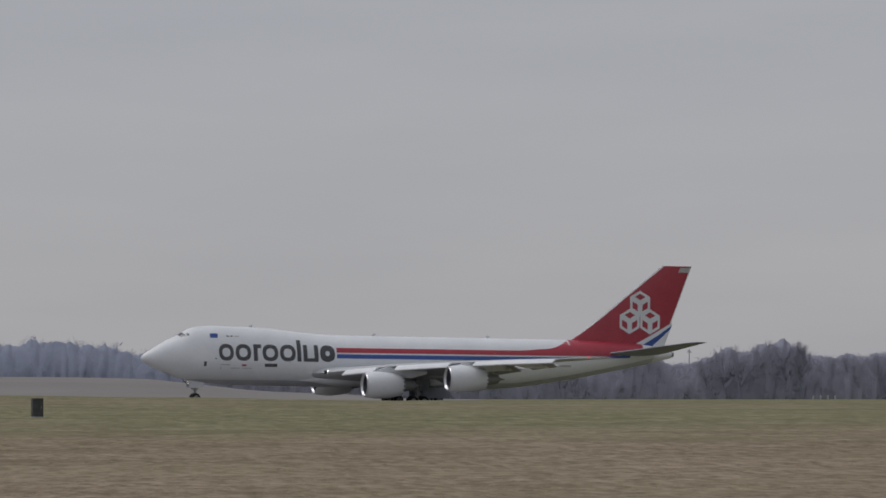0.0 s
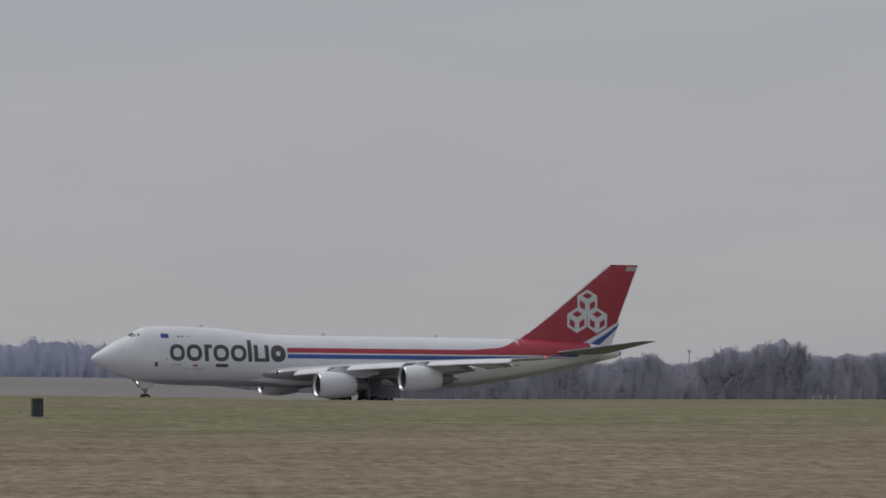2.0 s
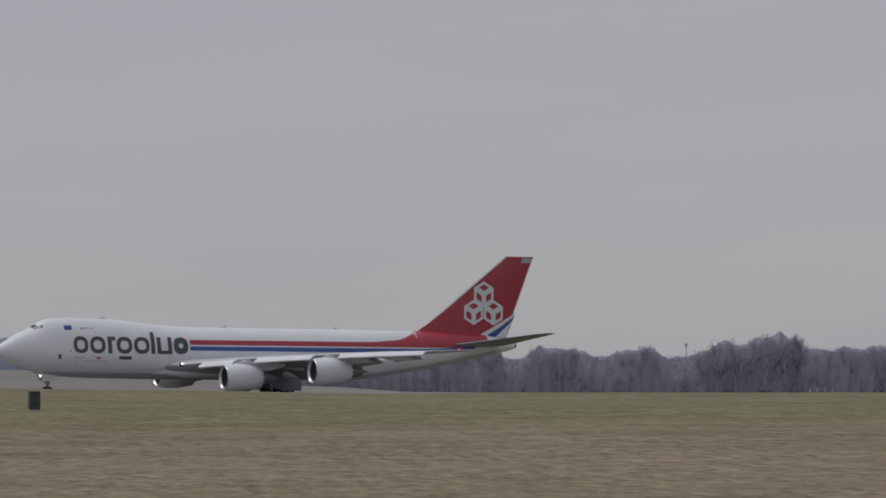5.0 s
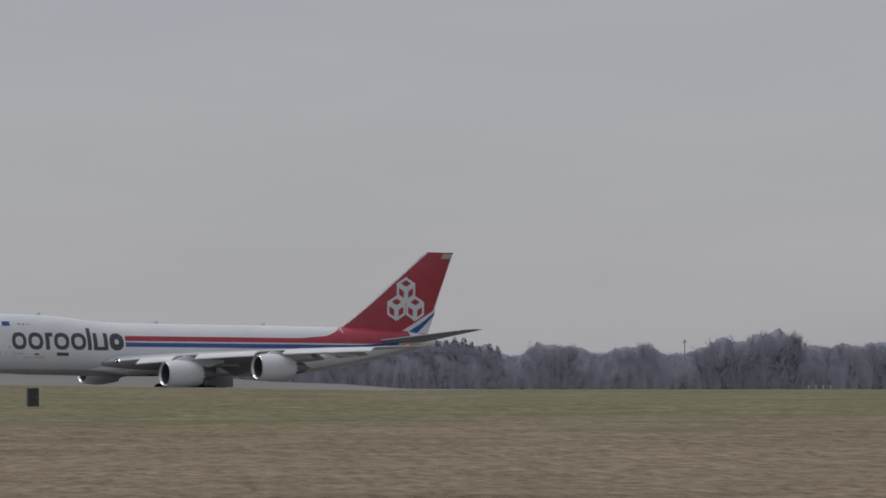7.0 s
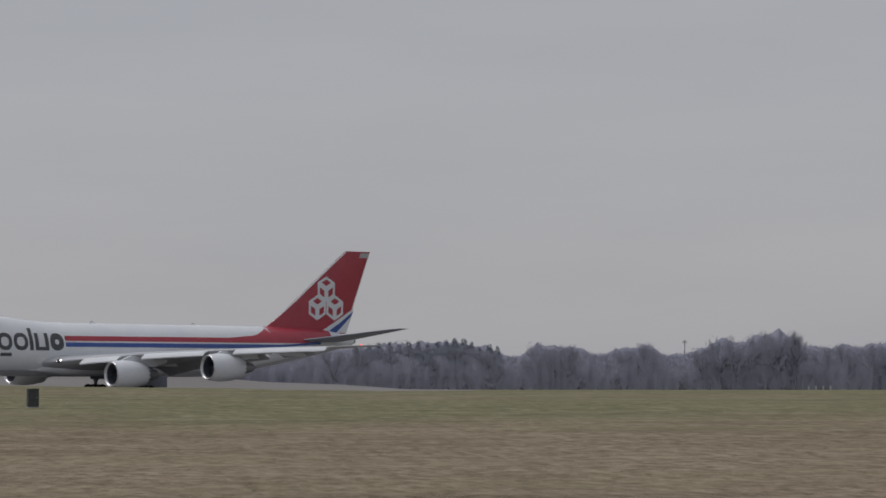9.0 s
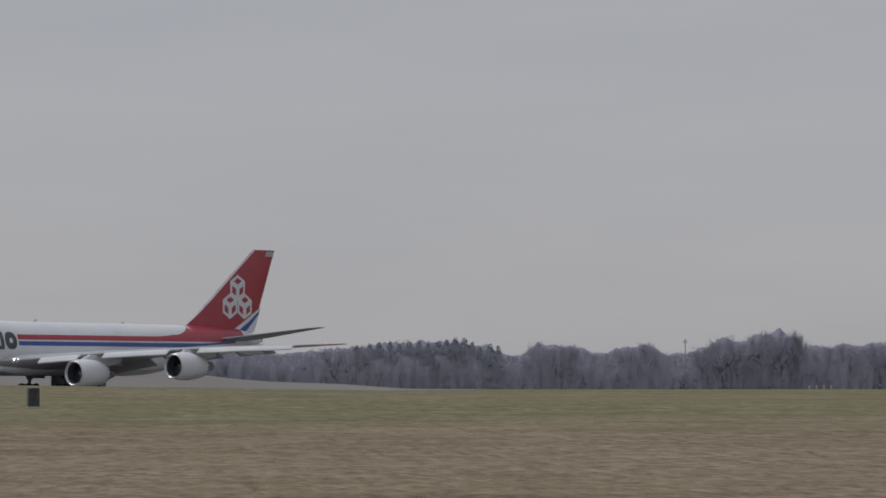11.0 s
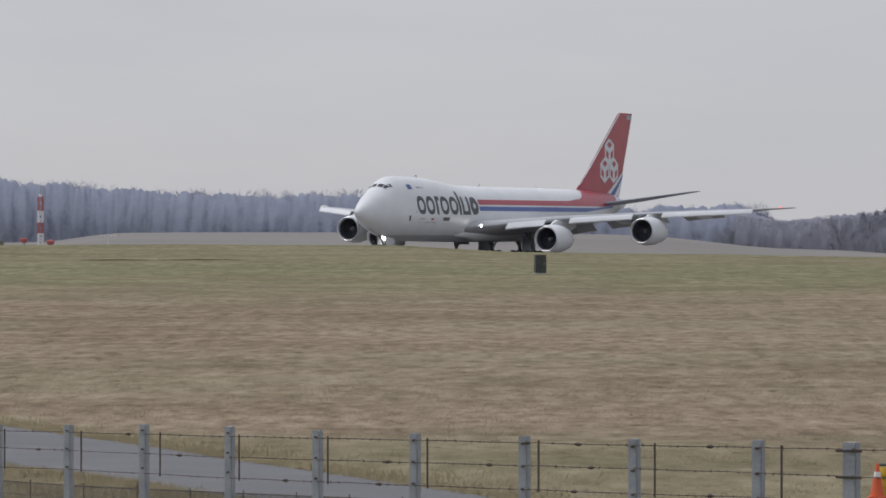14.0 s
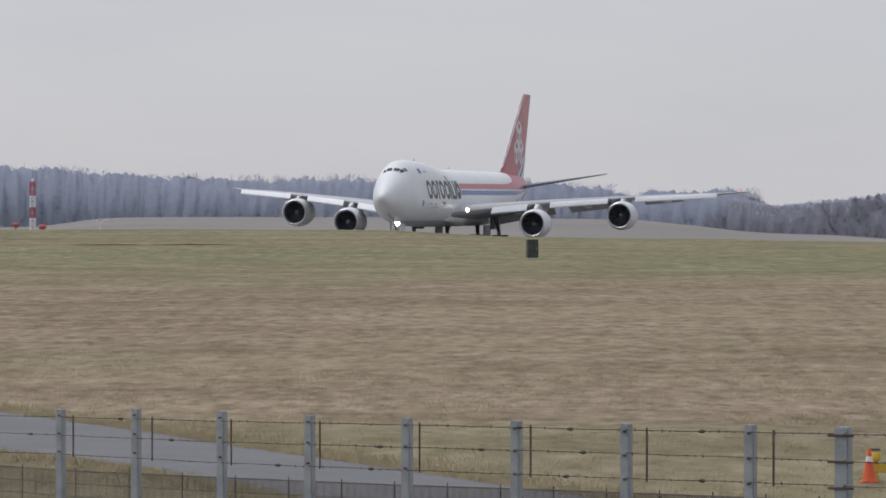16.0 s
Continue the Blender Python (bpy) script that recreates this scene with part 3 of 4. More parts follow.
    wy = wing_at(y, 1)
    rings = []
    for s, zt, zb, w in ((1.2, 1.70, 1.45, 0.05), (2.0, 2.0, 1.45, 0.16), (wy - x - 0.2, wing_at(y, 3) - z - 0.1, 1.3, 0.24), (wy - x + 1.2, wing_at(y, 3) - z - 0.05, 1.0, 0.26), (wy - x + 3.2, wing_at(y, 3) - z - 0.2, 0.95, 0.24), (wy - x + 5.4, wing_at(y, 3) - z - 0.45, wing_at(y, 3) - z - 0.95, 0.06)):
        rings.append([(c[0] - s, c[1] + w * u, c[2] + (zt if v > 0 else zb)) for u, v in ((-1, -1), (1, -1), (1, 1), (-1, 1))])
    part("pylon", loft("pylon", rings, WHITE), nac)
    if sd > 0:
        part("cowl_mark", mesh_of("cowl_mark", [(c[0] - 2.55 - 0.28 * math.cos(t_), c[1] + 1.725, c[2] + 0.25 * math.sin(t_)) for t_ in [2 * math.pi * j / 6 for j in range(6)]], [tuple(range(6))], PALE, False), nac, "small grey maker's mark as a plain shape")
        part("strake", mesh_of("strake", [(c[0] - 1.0, c[1] - 1.0, c[2] + 1.36), (c[0] - 2.4, c[1] - 1.0, c[2] + 1.38), (c[0] - 2.3, c[1] - 1.25, c[2] + 1.8), (c[0] - 1.9, c[1] - 1.2, c[2] + 1.75)], [(0, 1, 2, 3)], WHITE), nac)
    return nac


for sd in (1, -1):
    engine(26.7, 11.55, 2.72, sd)
    engine(35.2, 20.45, 3.75, sd)

# fin, rudder, tailplane
FIN = ((8.2, 58.3, 72.8, 0.62), (9.3, 60.0, 73.15, 0.55), (11.4, 62.75, 73.9, 0.48), (15.0, 67.2, 75.25, 0.36), (18.9, 72.1, 76.7, 0.22), (19.3, 72.7, 76.88, 0.16))


def fin_ring(z, x0, x1, half):
    pts = foil(x0, x1, 0, 0, half, 12)
    return [(p[0], p[2], z) for p in pts]


fin = part("fin", loft("fin", [fin_ring(*f) for f in FIN], RED), airplane, "tall swept red fin")


def fin_side(x, z, out=0.02):
    x0, x1, hf = interp(z, [(f[0], f[1]) for f in FIN]), interp(z, [(f[0], f[2]) for f in FIN]), interp(z, [(f[0], f[3]) for f in FIN])
    u = min(max((x - x0) / (x1 - x0), 0.0), 1.0)
    return hf * 5 * 1.1 * (0.2969 * math.sqrt(u) - 0.126 * u - 0.3516 * u ** 2 + 0.2843 * u ** 3 - 0.1036 * u ** 4) + out


def fin_patch(name, quads, mat, label="", out=0.022, sides=(1, -1)):
    """Four-cornered areas (x, z) painted on the fin, finely divided so that they follow it."""
    for sd in sides:
        verts, faces, n = [], [], 4
        for q in quads:
            k = len(verts)
            a, b, c, d = [Vector(p) for p in q]
            for i in range(n + 1):
                for j in range(n + 1):
                    p = a.lerp(b, i / n).lerp(d.lerp(c, i / n), j / n)
                    verts.append((37 - p.x, sd * fin_side(p.x, p.y, out), p.y))
            faces += [(k + i * (n + 1) + j, k + i * (n + 1) + j + 1, k + (i + 1) * (n + 1) + j + 1, k + (i + 1) * (n + 1) + j) for i in range(n) for j in range(n)]
        part(name, mesh_of(name, verts, faces, mat), fin, label)


# white leading edge, and the white and blue sweep at the rudder's foot
EDGE = material("bright_edge_paint", (0.80, 0.81, 0.82), (0.88, 0.885, 0.89), 0.3, 0.5, 4.0)


def edge_strip(name, k, levels, widths, label):
    """A narrow painted strip along the fin's front (k 1) or back (k 2) edge."""
    pts = [(interp(z, [(f[0], f[k]) for f in FIN]), z, w if k == 1 else -w) for z, w in zip(levels, widths)]
    fin_patch(name, [((a[0], a[1]), (a[0] + a[2], a[1]), (b[0] + b[2], b[1]), (b[0], b[1])) for a, b in zip(pts, pts[1:])], EDGE, label, 0.05)


edge_strip("leading_edge", 1, span(9.6, 19.2, 7), (0.06, 0.18, 0.26, 0.28, 0.28, 0.27, 0.26, 0.24), "white leading edge")
edge_strip("trailing_edge", 2, span(11.4, 19.1, 6), (0.12,) * 7, "white trailing edge of the rudder")
fin_patch("white_sweep", [((68.2, 8.3), (69.5, 8.3), (71.9, 9.7), (71.2, 9.9)), ((71.2, 9.9), (71.9, 9.7), (74.1, 11.2), (74.15, 11.6))], WHITE, "white sweep")
fin_patch("blue_sweep", [((69.5, 8.3), (71.2, 8.3), (72.7, 9.6), (71.9, 9.7)), ((71.9, 9.7), (72.7, 9.6), (73.9, 10.7), (74.1, 11.2))], BLUE, "blue sweep")
fin_patch("white_foot", [((71.2, 8.3), (73.0, 8.3), (73.4, 9.4), (72.7, 9.6)), ((72.7, 9.6), (73.4, 9.4), (73.75, 10.3), (73.9, 10.7))], WHITE, "white rudder foot")
fin_patch("tip_panel", [((74.9, 18.45), (76.4, 18.45), (76.7, 19.1), (75.2, 19.1))], PALE, "grey panel at the fin's tip")
# emblem: three white hexagons, each with three red lozenges
HEX = 1.72
def hexagon(cx, cz):
    c = [(cx + HEX * 0.98 * math.sin(math.pi * k / 3), cz + HEX * math.cos(math.pi * k / 3)) for k in range(6)]
    return [(c[0], c[1], (cx, cz), c[5]), (c[1], c[2], c[3], (cx, cz)), (c[5], (cx, cz), c[3], c[4])]


for cx, cz in ((69.35, 14.15), (67.85, 11.65), (70.85, 11.65)):
    quads = hexagon(cx, cz)
    fin_patch("emblem_hexagon", quads, WHITE, "white hexagon", 0.026)
    small = []
    for q in quads:
        m_ = Vector(((q[0][0] + q[1][0] + q[2][0] + q[3][0]) / 4, (q[0][1] + q[1][1] + q[2][1] + q[3][1]) / 4))
        small.append(tuple(tuple(m_.lerp(Vector(p), 0.52)) for p in q))
    fin_patch("emblem_lozenge", small, RED, "red lozenges", 0.036)

STAB = ((1.2, 63.6, 71.6, 7.15, 0.55), (3.0, 65.3, 72.3, 7.45, 0.42), (7.0, 69.0, 73.6, 8.2, 0.28), (10.4, 72.2, 74.7, 8.83, 0.16), (10.95, 73.3, 75.0, 8.95, 0.07))
for sd in (1, -1):
    st = part("tailplane", loft("tailplane", [foil(s[1], s[2], sd * s[0], s[3], s[4]) for s in STAB], TAIL_SHADE_GREY), airplane, "grey tailplane half")
part("exhaust_pipe", lathe("exhaust_pipe", [(0.3, 0.38), (-0.35, 0.33), (-0.33, 0.27), (0.2, 0.26)], STEEL, "X", 16, (37 - 74, 0, 7.22)), airplane, "bare metal tail exhaust")
for x in (14.0, 31.0, 47.0):
    part("antenna", mesh_of("antenna", [(37 - x, 0.03, interp(x, CROWN) - 0.05), (36.3 - x, 0.03, interp(x, CROWN) - 0.05), (36.2 - x, 0, interp(x, CROWN) + 0.32), (36.6 - x, 0, interp(x, CROWN) + 0.32), (37 - x, -0.03, interp(x, CROWN) - 0.05), (36.3 - x, -0.03, interp(x, CROWN) - 0.05)], [(0, 1, 2, 3), (4, 3, 2, 5), (1, 5, 2), (0, 3, 4)], WHITE, False), airplane)

# landing gear
TYRE = lathe("tyre", [(-0.24, 0.36), (-0.25, 0.52), (-0.19, 0.60), (-0.08, 0.625), (0.08, 0.625), (0.19, 0.60), (0.25, 0.52), (0.24, 0.36)], RUBBER, "Y", 28)
RIM = lathe("rim", [(-0.22, 0.37), (-0.12, 0.30), (-0.1, 0.08), (0.1, 0.08), (0.12, 0.30), (0.22, 0.37)], STEEL, "Y", 20, caps=True)


WHEELS = []


def wheel(x, y, parent):
    w = part("wheel", TYRE, parent, "black tyre", pose(37 - x, y, 0.625))
    WHEELS.append((w, 37 - x, y))
    part("rim", RIM, w, "grey wheel rim")
    return w


def gear(name, x, y, top, wheels, rad, lean):
    g = new(name)
    g.parent = airplane
    part("strut", tube("strut", (37 - x, y, 0.6), (37 - x, y + lean, top), rad, rad * 1.25, STEEL, 14), g)
    part("drag_brace", tube("drag_brace", (37 - x, y, 1.5), (37 - x + 1.8, y + lean, top), 0.10, 0.12, STEEL, 8), g)
    part("side_brace", tube("side_brace", (37 - x, y, 1.3), (37 - x - 1.2, y + lean * 2 - 0.4 * math.copysign(1, y or 1), top), 0.09, 0.10, STEEL, 8), g)
    if len(wheels) > 2:
        part("bogie_beam", tube("bogie_beam", (37 - x + 0.85, y, 0.62), (37 - x - 0.85, y, 0.62), 0.16, 0.16, STEEL, 10), g)
    for dx, dy in wheels:
        wheel(x + dx, y + dy, g)
        part("axle", tube("axle", (37 - x - dx, y, 0.625), (37 - x - dx, y + dy, 0.625), 0.09, 0.09, STEEL, 8), g)
    return g


BOGIE = ((-0.74, -0.56), (-0.74, 0.56), (0.74, -0.56), (0.74, 0.56))
nose = gear("nose_gear", 7.0, 0, 3.2, ((0, -0.46), (0, 0.46)), 0.16, 0)
for sd in (1, -1):
    gear("wing_gear", 36.0, sd * 5.5, 3.9, BOGIE, 0.22, -0.5 * sd)
    gear("body_gear", 39.2, sd * 1.92, 3.0, BOGIE, 0.22, 0)
    part("gear_door", sharp(block("gear_door", (37 - 8.0, sd * 0.62 - 0.03, 1.95), (37 - 6.0, sd * 0.62 + 0.03, 3.0), WHITE, 0.02)), nose, "white nose gear door")
    # wing and body gear doors: their shade is painted in as dark grey
    part("gear_door", block("gear_door", (37 - 38.0, sd * 4.6 - 0.05, 1.9), (37 - 34.6, sd * 4.6 + 0.05, 3.6), TAIL_SHADE_GREY, 0.03), airplane, "wing gear door with its shade painted dark grey")
    part("gear_door", block("gear_door", (37 - 41.4, sd * 3.05 - 0.04, 0.95), (37 - 37.6, sd * 3.05 + 0.04, 2.4), TAIL_SHADE_GREY, 0.03), airplane, "body gear door with its shade painted dark grey")
part("taxi_light", lathe("taxi_light", [(-0.06, 0.22), (0.02, 0.24), (0.08, 0.16), (0.1, 0.01)], LAMP_WHITE, "X", 14, (37 - 6.4, 0.12, 2.8), True), nose, "bright taxi light on the nose gear")
# added shroud, cuts off the taxi light from the side
part("added_lamp_hood", lathe("added_lamp_hood", [(-0.1, 0.31), (0.36, 0.34), (0.35, 0.32), (-0.1, 0.29)], DARK, "X", 16, (37 - 6.4, 0.12, 2.8)), nose)

# ---------------------------------------------------------------- woods
RIGHT_TOP = ((44, 9.5), (50.9, 8.4), (56.9, 6.94), (60.9, 7.47), (66.2, 7.86), (70.6, 8.40), (77.2, 9.07), (83.9, 9.87), (90.6, 10.0), (98.6, 10.2), (103.2, 9.73), (106.8, 8.8), (110.6, 7.07), (114.6, 6.67), (118.6, 9.86), (122.6, 9.06),
             (125.2, 9.33), (129.2, 8.53), (133.2, 7.06), (138.5, 8.53), (143.9, 9.59), (147.2, 7.99), (149.2, 6.93), (153.4, 7.46), (157.2, 8.39), (162.5, 11.44), (165.1, 10.11), (169.1, 10.77), (171.1, 11.97), (174.4, 12.76),
             (178.4, 11.96), (181.0, 9.30), (185.0, 9.03), (191.6, 9.56), (195.6, 9.02), (200.6, 9.95), (230, 10.0))
LEFT_TOP = ((-190, 16.5), (-150, 17.2), (-125.2, 16.73), (-117.3, 15.69), (-112.7, 16.36), (-108.7, 15.7), (-103.4, 14.3), (-98.8, 15.18), (-90.8, 14.12), (-85.6, 13.4), (-82.4, 14.26), (-77.8, 13.2), (-72.5, 13.74), (-64.5, 12.68),
            (-55.2, 13.35), (-43.2, 13.22), (-20, 12.4), (-9, 11.4), (-1.1, 12.3), (6, 12.5), (10, 11.7), (14.6, 11.8), (21, 9.9), (23.7, 9.22), (26.4, 9.88), (29, 10.81), (34.3, 10.54), (37, 9.88), (38.3, 10.41), (46.3, 10.93), (49, 9.8), (50.9, 8.5), (57, 6.6), (62, 3))
R = np.random.default_rng(7)


def bare_tree(seed, n_limbs=16, n_twigs=1700, spread=0.36):
    """A leafless tree one unit high: verts, trunk faces, twig faces."""
    r = np.random.default_rng(seed)
    tv, tf, cv, cf = [], [], [], []

    def prism(vs, fs, a, b, ra, rb, n=4):
        a, b = Vector(a), Vector(b)
        q = (b - a).to_track_quat("Z", "Y")
        k = len(vs)
        for c, rr in ((a, ra), (b, rb)):
            for j in range(n):
                vs.append(tuple(c + q @ Vector((rr * math.cos(2 * math.pi * j / n), rr * math.sin(2 * math.pi * j / n), 0))))
        for j in range(n):
            fs.append((k + j, k + (j + 1) % n, k + n + (j + 1) % n, k + n + j))

    fork = r.uniform(0.22, 0.34)
    bend = Vector((r.normal(0, 0.02), r.normal(0, 0.02), fork))
    prism(tv, tf, (0, 0, 0), bend, 0.024, 0.017, 6)
    lobes = []
    for i in range(n_limbs):
        az, up = r.uniform(0, 2 * math.pi), r.uniform(0.25, 1.0)
        reach = spread * math.sqrt(max(0.05, 1 - ((up - 0.45) / 0.62) ** 2)) * r.uniform(0.55, 1.0)
        tip_ = Vector((reach * math.cos(az), reach * math.sin(az), fork + (0.97 - fork) * up * r.uniform(0.8, 1.0)))
        mid = bend.lerp(tip_, 0.5) + Vector((r.normal(0, 0.02), r.normal(0, 0.02), 0.05))
        prism(tv, tf, bend, mid, 0.011, 0.007)
        prism(tv, tf, mid, tip_, 0.007, 0.002)
        lobes.append((mid, tip_))
    for i in range(n_twigs):
        m_, t_ = lobes[r.integers(len(lobes))]
        p = m_.lerp(t_, r.uniform(0.1, 1.0)) + Vector(r.normal(0, 0.045, 3))
        if p.z < 0.14:
            continue
        out_ = Vector((p.x, p.y, (p.z - fork) * 0.9 + 0.12)).normalized() + Vector(r.normal(0, 0.45, 3))
        L = r.uniform(0.035, 0.085)
        e = p + out_.normalized() * L
        if e.z > 1.0:
            continue
        w = Vector(r.normal(0, 1, 3)).cross(out_).normalized() * r.uniform(0.0022, 0.0048)
        k = len(cv)
        cv += [tuple(p - w), tuple(p + w), tuple(e + w * 0.3), tuple(e - w * 0.3)]
        cf.append((k, k + 1, k + 2, k + 3))
    return tv, tf, cv, cf


def conifer(seed):
    r = np.random.default_rng(seed)
    tv, tf, cv, cf = [], [], [], []
    for j in range(6):
        a = 2 * math.pi * j / 6
        tv.append((0.02 * math.cos(a), 0.02 * math.sin(a), 0))
    tv.append((0, 0, 0.98))
    tf = [(j, (j + 1) % 6, 6) for j in range(6)]
    for i in range(2600):
        h = r.uniform(0.04, 1.0)
        rad = 0.25 * (1 - h) ** 0.95 * (0.72 + 0.28 * math.sin(h * 60 + seed)) + 0.008
        az, f = r.uniform(0, 2 * math.pi), math.sqrt(r.uniform(0.1, 1))
        p = Vector((rad * f * math.cos(az), rad * f * math.sin(az), h - 0.05 * f))
        d_ = Vector((math.cos(az), math.sin(az), -0.35)) + Vector(r.normal(0, 0.3, 3))
        e = p + d_.normalized() * r.uniform(0.03, 0.06) * (1.1 - 0.85 * h)
        w = Vector(r.normal(0, 1, 3)).cross(d_).normalized() * r.uniform(0.006, 0.014) * (1.1 - 0.85 * h)
        k = len(cv)
        cv += [tuple(p - w), tuple(p + w), tuple(e + w * 0.4), tuple(e - w * 0.4)]
        cf.append((k, k + 1, k + 2, k + 3))
    return tv, tf, cv, cf


KINDS = [bare_tree(s, spread=sp) for s, sp in ((1, 0.36), (2, 0.44), (3, 0.5), (4, 0.33), (5, 0.56), (6, 0.4))]
FIRS = [conifer(s) for s in (11, 12, 13)]


def wood(name, tops, d0, depth, step, a0, a1, label, seed, lift, twigs, heart, bulk, behind):
    """A thicket with many bare trees in it, as one mass."""
    r = np.random.default_rng(seed)
    V, Fq, base = [], [], 0
    a = a0
    while a < a1:
        for row in range(3):
            az = a + r.normal(0, step * 0.6)
            d = d0 + behind + depth * (row + r.uniform(-0.3, 0.3)) / 2
            g = height(az, d) - 0.2
            top = EYE + d * (interp(az, tops) + lift) / 1000
            h = (top - g) * (r.uniform(0.86, 1.0) if row == 1 else r.uniform(0.55, 0.92))
            if h < 2:
                continue
            tv, tf, cv, cf = KINDS[r.integers(len(KINDS))]
            c, s = math.cos(r.uniform(0, 6.28)), math.sin(r.uniform(0, 6.28))
            arr = np.array(tv + cv)
            wd = r.uniform(0.85, 1.15)
            xy = np.c_[(arr[:, 0] * c - arr[:, 1] * s) * wd, (arr[:, 0] * s + arr[:, 1] * c) * wd, arr[:, 2]] * h
            V.append(xy + np.array(polar(az, d, g)))
            k = len(tv)
            Fq.append(np.array([f for f in tf if len(f) == 4] + [tuple(i + k for i in f) for f in cf]) + base - 0)
            # trunks keep their own numbers
            base += len(arr)
        a += step
    # low growth: many short dense stems and brush
    n = int((a1 - a0) * 420)
    az = r.uniform(a0, a1, n)
    d = d0 - 9 + depth * r.uniform(0, 1, n) ** 2
    hf = r.uniform(0, 1, n) ** 1.25 * 0.8
    tp = np.interp(az, [p[0] for p in tops], [p[1] for p in tops])
    g = EYE - 1.6
    z = hf * (EYE + d * tp / 1000 + 0.6)
    cx, cy = d * np.sin(az / 1000), d * np.cos(az / 1000)
    L, w = r.uniform(0.5, 1.3, n), r.uniform(0.018, 0.05, n)
    dx, dz = r.normal(0, 0.5, n) * L, L * r.uniform(0.4, 1.0, n)
    quad = np.stack([np.c_[cx - w, cy, z], np.c_[cx + w, cy, z], np.c_[cx + dx + w * 0.4, cy, z + dz], np.c_[cx + dx - w * 0.4, cy, z + dz]], 1).reshape(-1, 3)
    V.append(quad)
    Fq.append(np.arange(4 * n).reshape(-1, 4) + base)
    V, Fq = np.concatenate(V), np.concatenate(Fq)
    # all twigs wound the same way, so that the mass is shaded evenly
    nrm = np.cross(V[Fq[:, 1]] - V[Fq[:, 0]], V[Fq[:, 2]] - V[Fq[:, 0]])
    turned = nrm @ np.array((0.0, -0.72, 0.69)) < 0
    Fq[turned] = Fq[turned][:, ::-1]
    me = bpy.data.meshes.new(name)
    me.from_pydata(V.tolist(), [], Fq.tolist())
    me.materials.append(twigs)
    me.normals_split_custom_set_from_vertices([(0.0, -0.72, 0.69)] * len(V))
    ob = tagged(new(name, me), label, "bare trees", kind="stuff")
    # solid heart of the wood
    verts, cols = [], []
    azs = np.arange(a0, a1, 0.35)
    prof = ((-0.2, 0.0), (-0.19, 0.3), (-0.14, 0.52), (-0.04, 0.7), (0.14, 0.84), (0.4, 0.94), (0.7, 0.97), (1.0, 0.86))
    for a_ in azs:
        tp_ = interp(a_, tops)
        for u, v in prof:
            dd = d0 + 8 + depth * u
            # rounded crowns, each about five metres across, in overlapping rows
            ph = (a_ / 4.6 + 2.3 * u + 0.9 * noise.noise((a_ / 9.0, u * 2, seed))) % 1.0
            dome = math.sqrt(max(0.0, 1 - (2 * ph - 1) ** 2)) - 0.8
            hh = (EYE + dd * tp_ / 1000 + 0.5) * v * bulk * (1 + 0.07 * dome + 0.08 * noise.noise((a_ / 3.0, u * 3, seed)) + 0.05 * noise.noise((a_ / 0.8, u * 9, seed)))
            verts.append(polar(a_, dd - 2.5 * dome * v + 3.0 * noise.noise((a_ / 2.0, v * 4, seed + 5)), height(a_, dd) + hh - 0.3))
    m_ = len(prof)
    faces = [(i * m_ + j, (i + 1) * m_ + j, (i + 1) * m_ + j + 1, i * m_ + j + 1) for i in range(len(azs) - 1) for j in range(m_ - 1)]
    tagged(part("thicket", mesh_of("thicket", verts, faces, heart)), "dense leafless undergrowth under the bare trees", "thicket", kind="stuff")
    return ob


wood("far_woodland", LEFT_TOP, 1120, 45, 2.6, -185, 60, "long dark winter woodland behind the runway", 21, 1.5, FAR_HAZED_BARK, FAR_HAZED_THICKET, 0.98, 26)
wood("woodland", RIGHT_TOP, 905, 36, 2.9, 46, 225, "belt of bare grey winter trees beyond the airfield", 22, 0.4, HAZED_BARK, HAZED_THICKET, 0.96, 12)


def tree_thing(kind, a, e, d, label, cat="tree", wide=1.0, turn=0.0, name="bare_tree", mats=(HAZED_BARK, HAZED_BARK)):
    tv, tf, cv, cf = kind
    g = height(a, d) - 0.15
    h = (EYE + d * e / 1000 - g)
    spin = Matrix.Rotation(turn, 3, "Z")
    tv, cv = [tuple(spin @ Vector(v)) for v in tv], [tuple(spin @ Vector(v)) for v in cv]
    root = tagged(new(name), label, cat, group="trees along the airfield")
    root.matrix_world = Matrix.Translation(polar(a, d, g))
    sc = Matrix.Diagonal((h * wide, h * wide, h, 1))
    for nm, vv, ff, mt in (("trunk", tv, tf, mats[0]), ("crown", cv, cf, mats[1])):
        if nm == "crown":
            p4 = np.array([[vv[k] for k in f] for f in ff])
            back = np.cross(p4[:, 1] - p4[:, 0], p4[:, 2] - p4[:, 0]) @ np.array((0.0, -0.72, 0.69)) < 0
            ff = [tuple(reversed(f)) if b else f for f, b in zip(ff, back)]
        me = mesh_of(nm, [sc @ Vector(v) for v in vv], ff, mt, False)
        if nm == "crown":
            # soft crown: every twig is shaded by its place in the crown
            me.normals_split_custom_set_from_vertices([tuple(Vector((v[0], v[1] - 0.3, 0.28)).normalized()) for v in vv])
        part(nm, me, root)
    return root


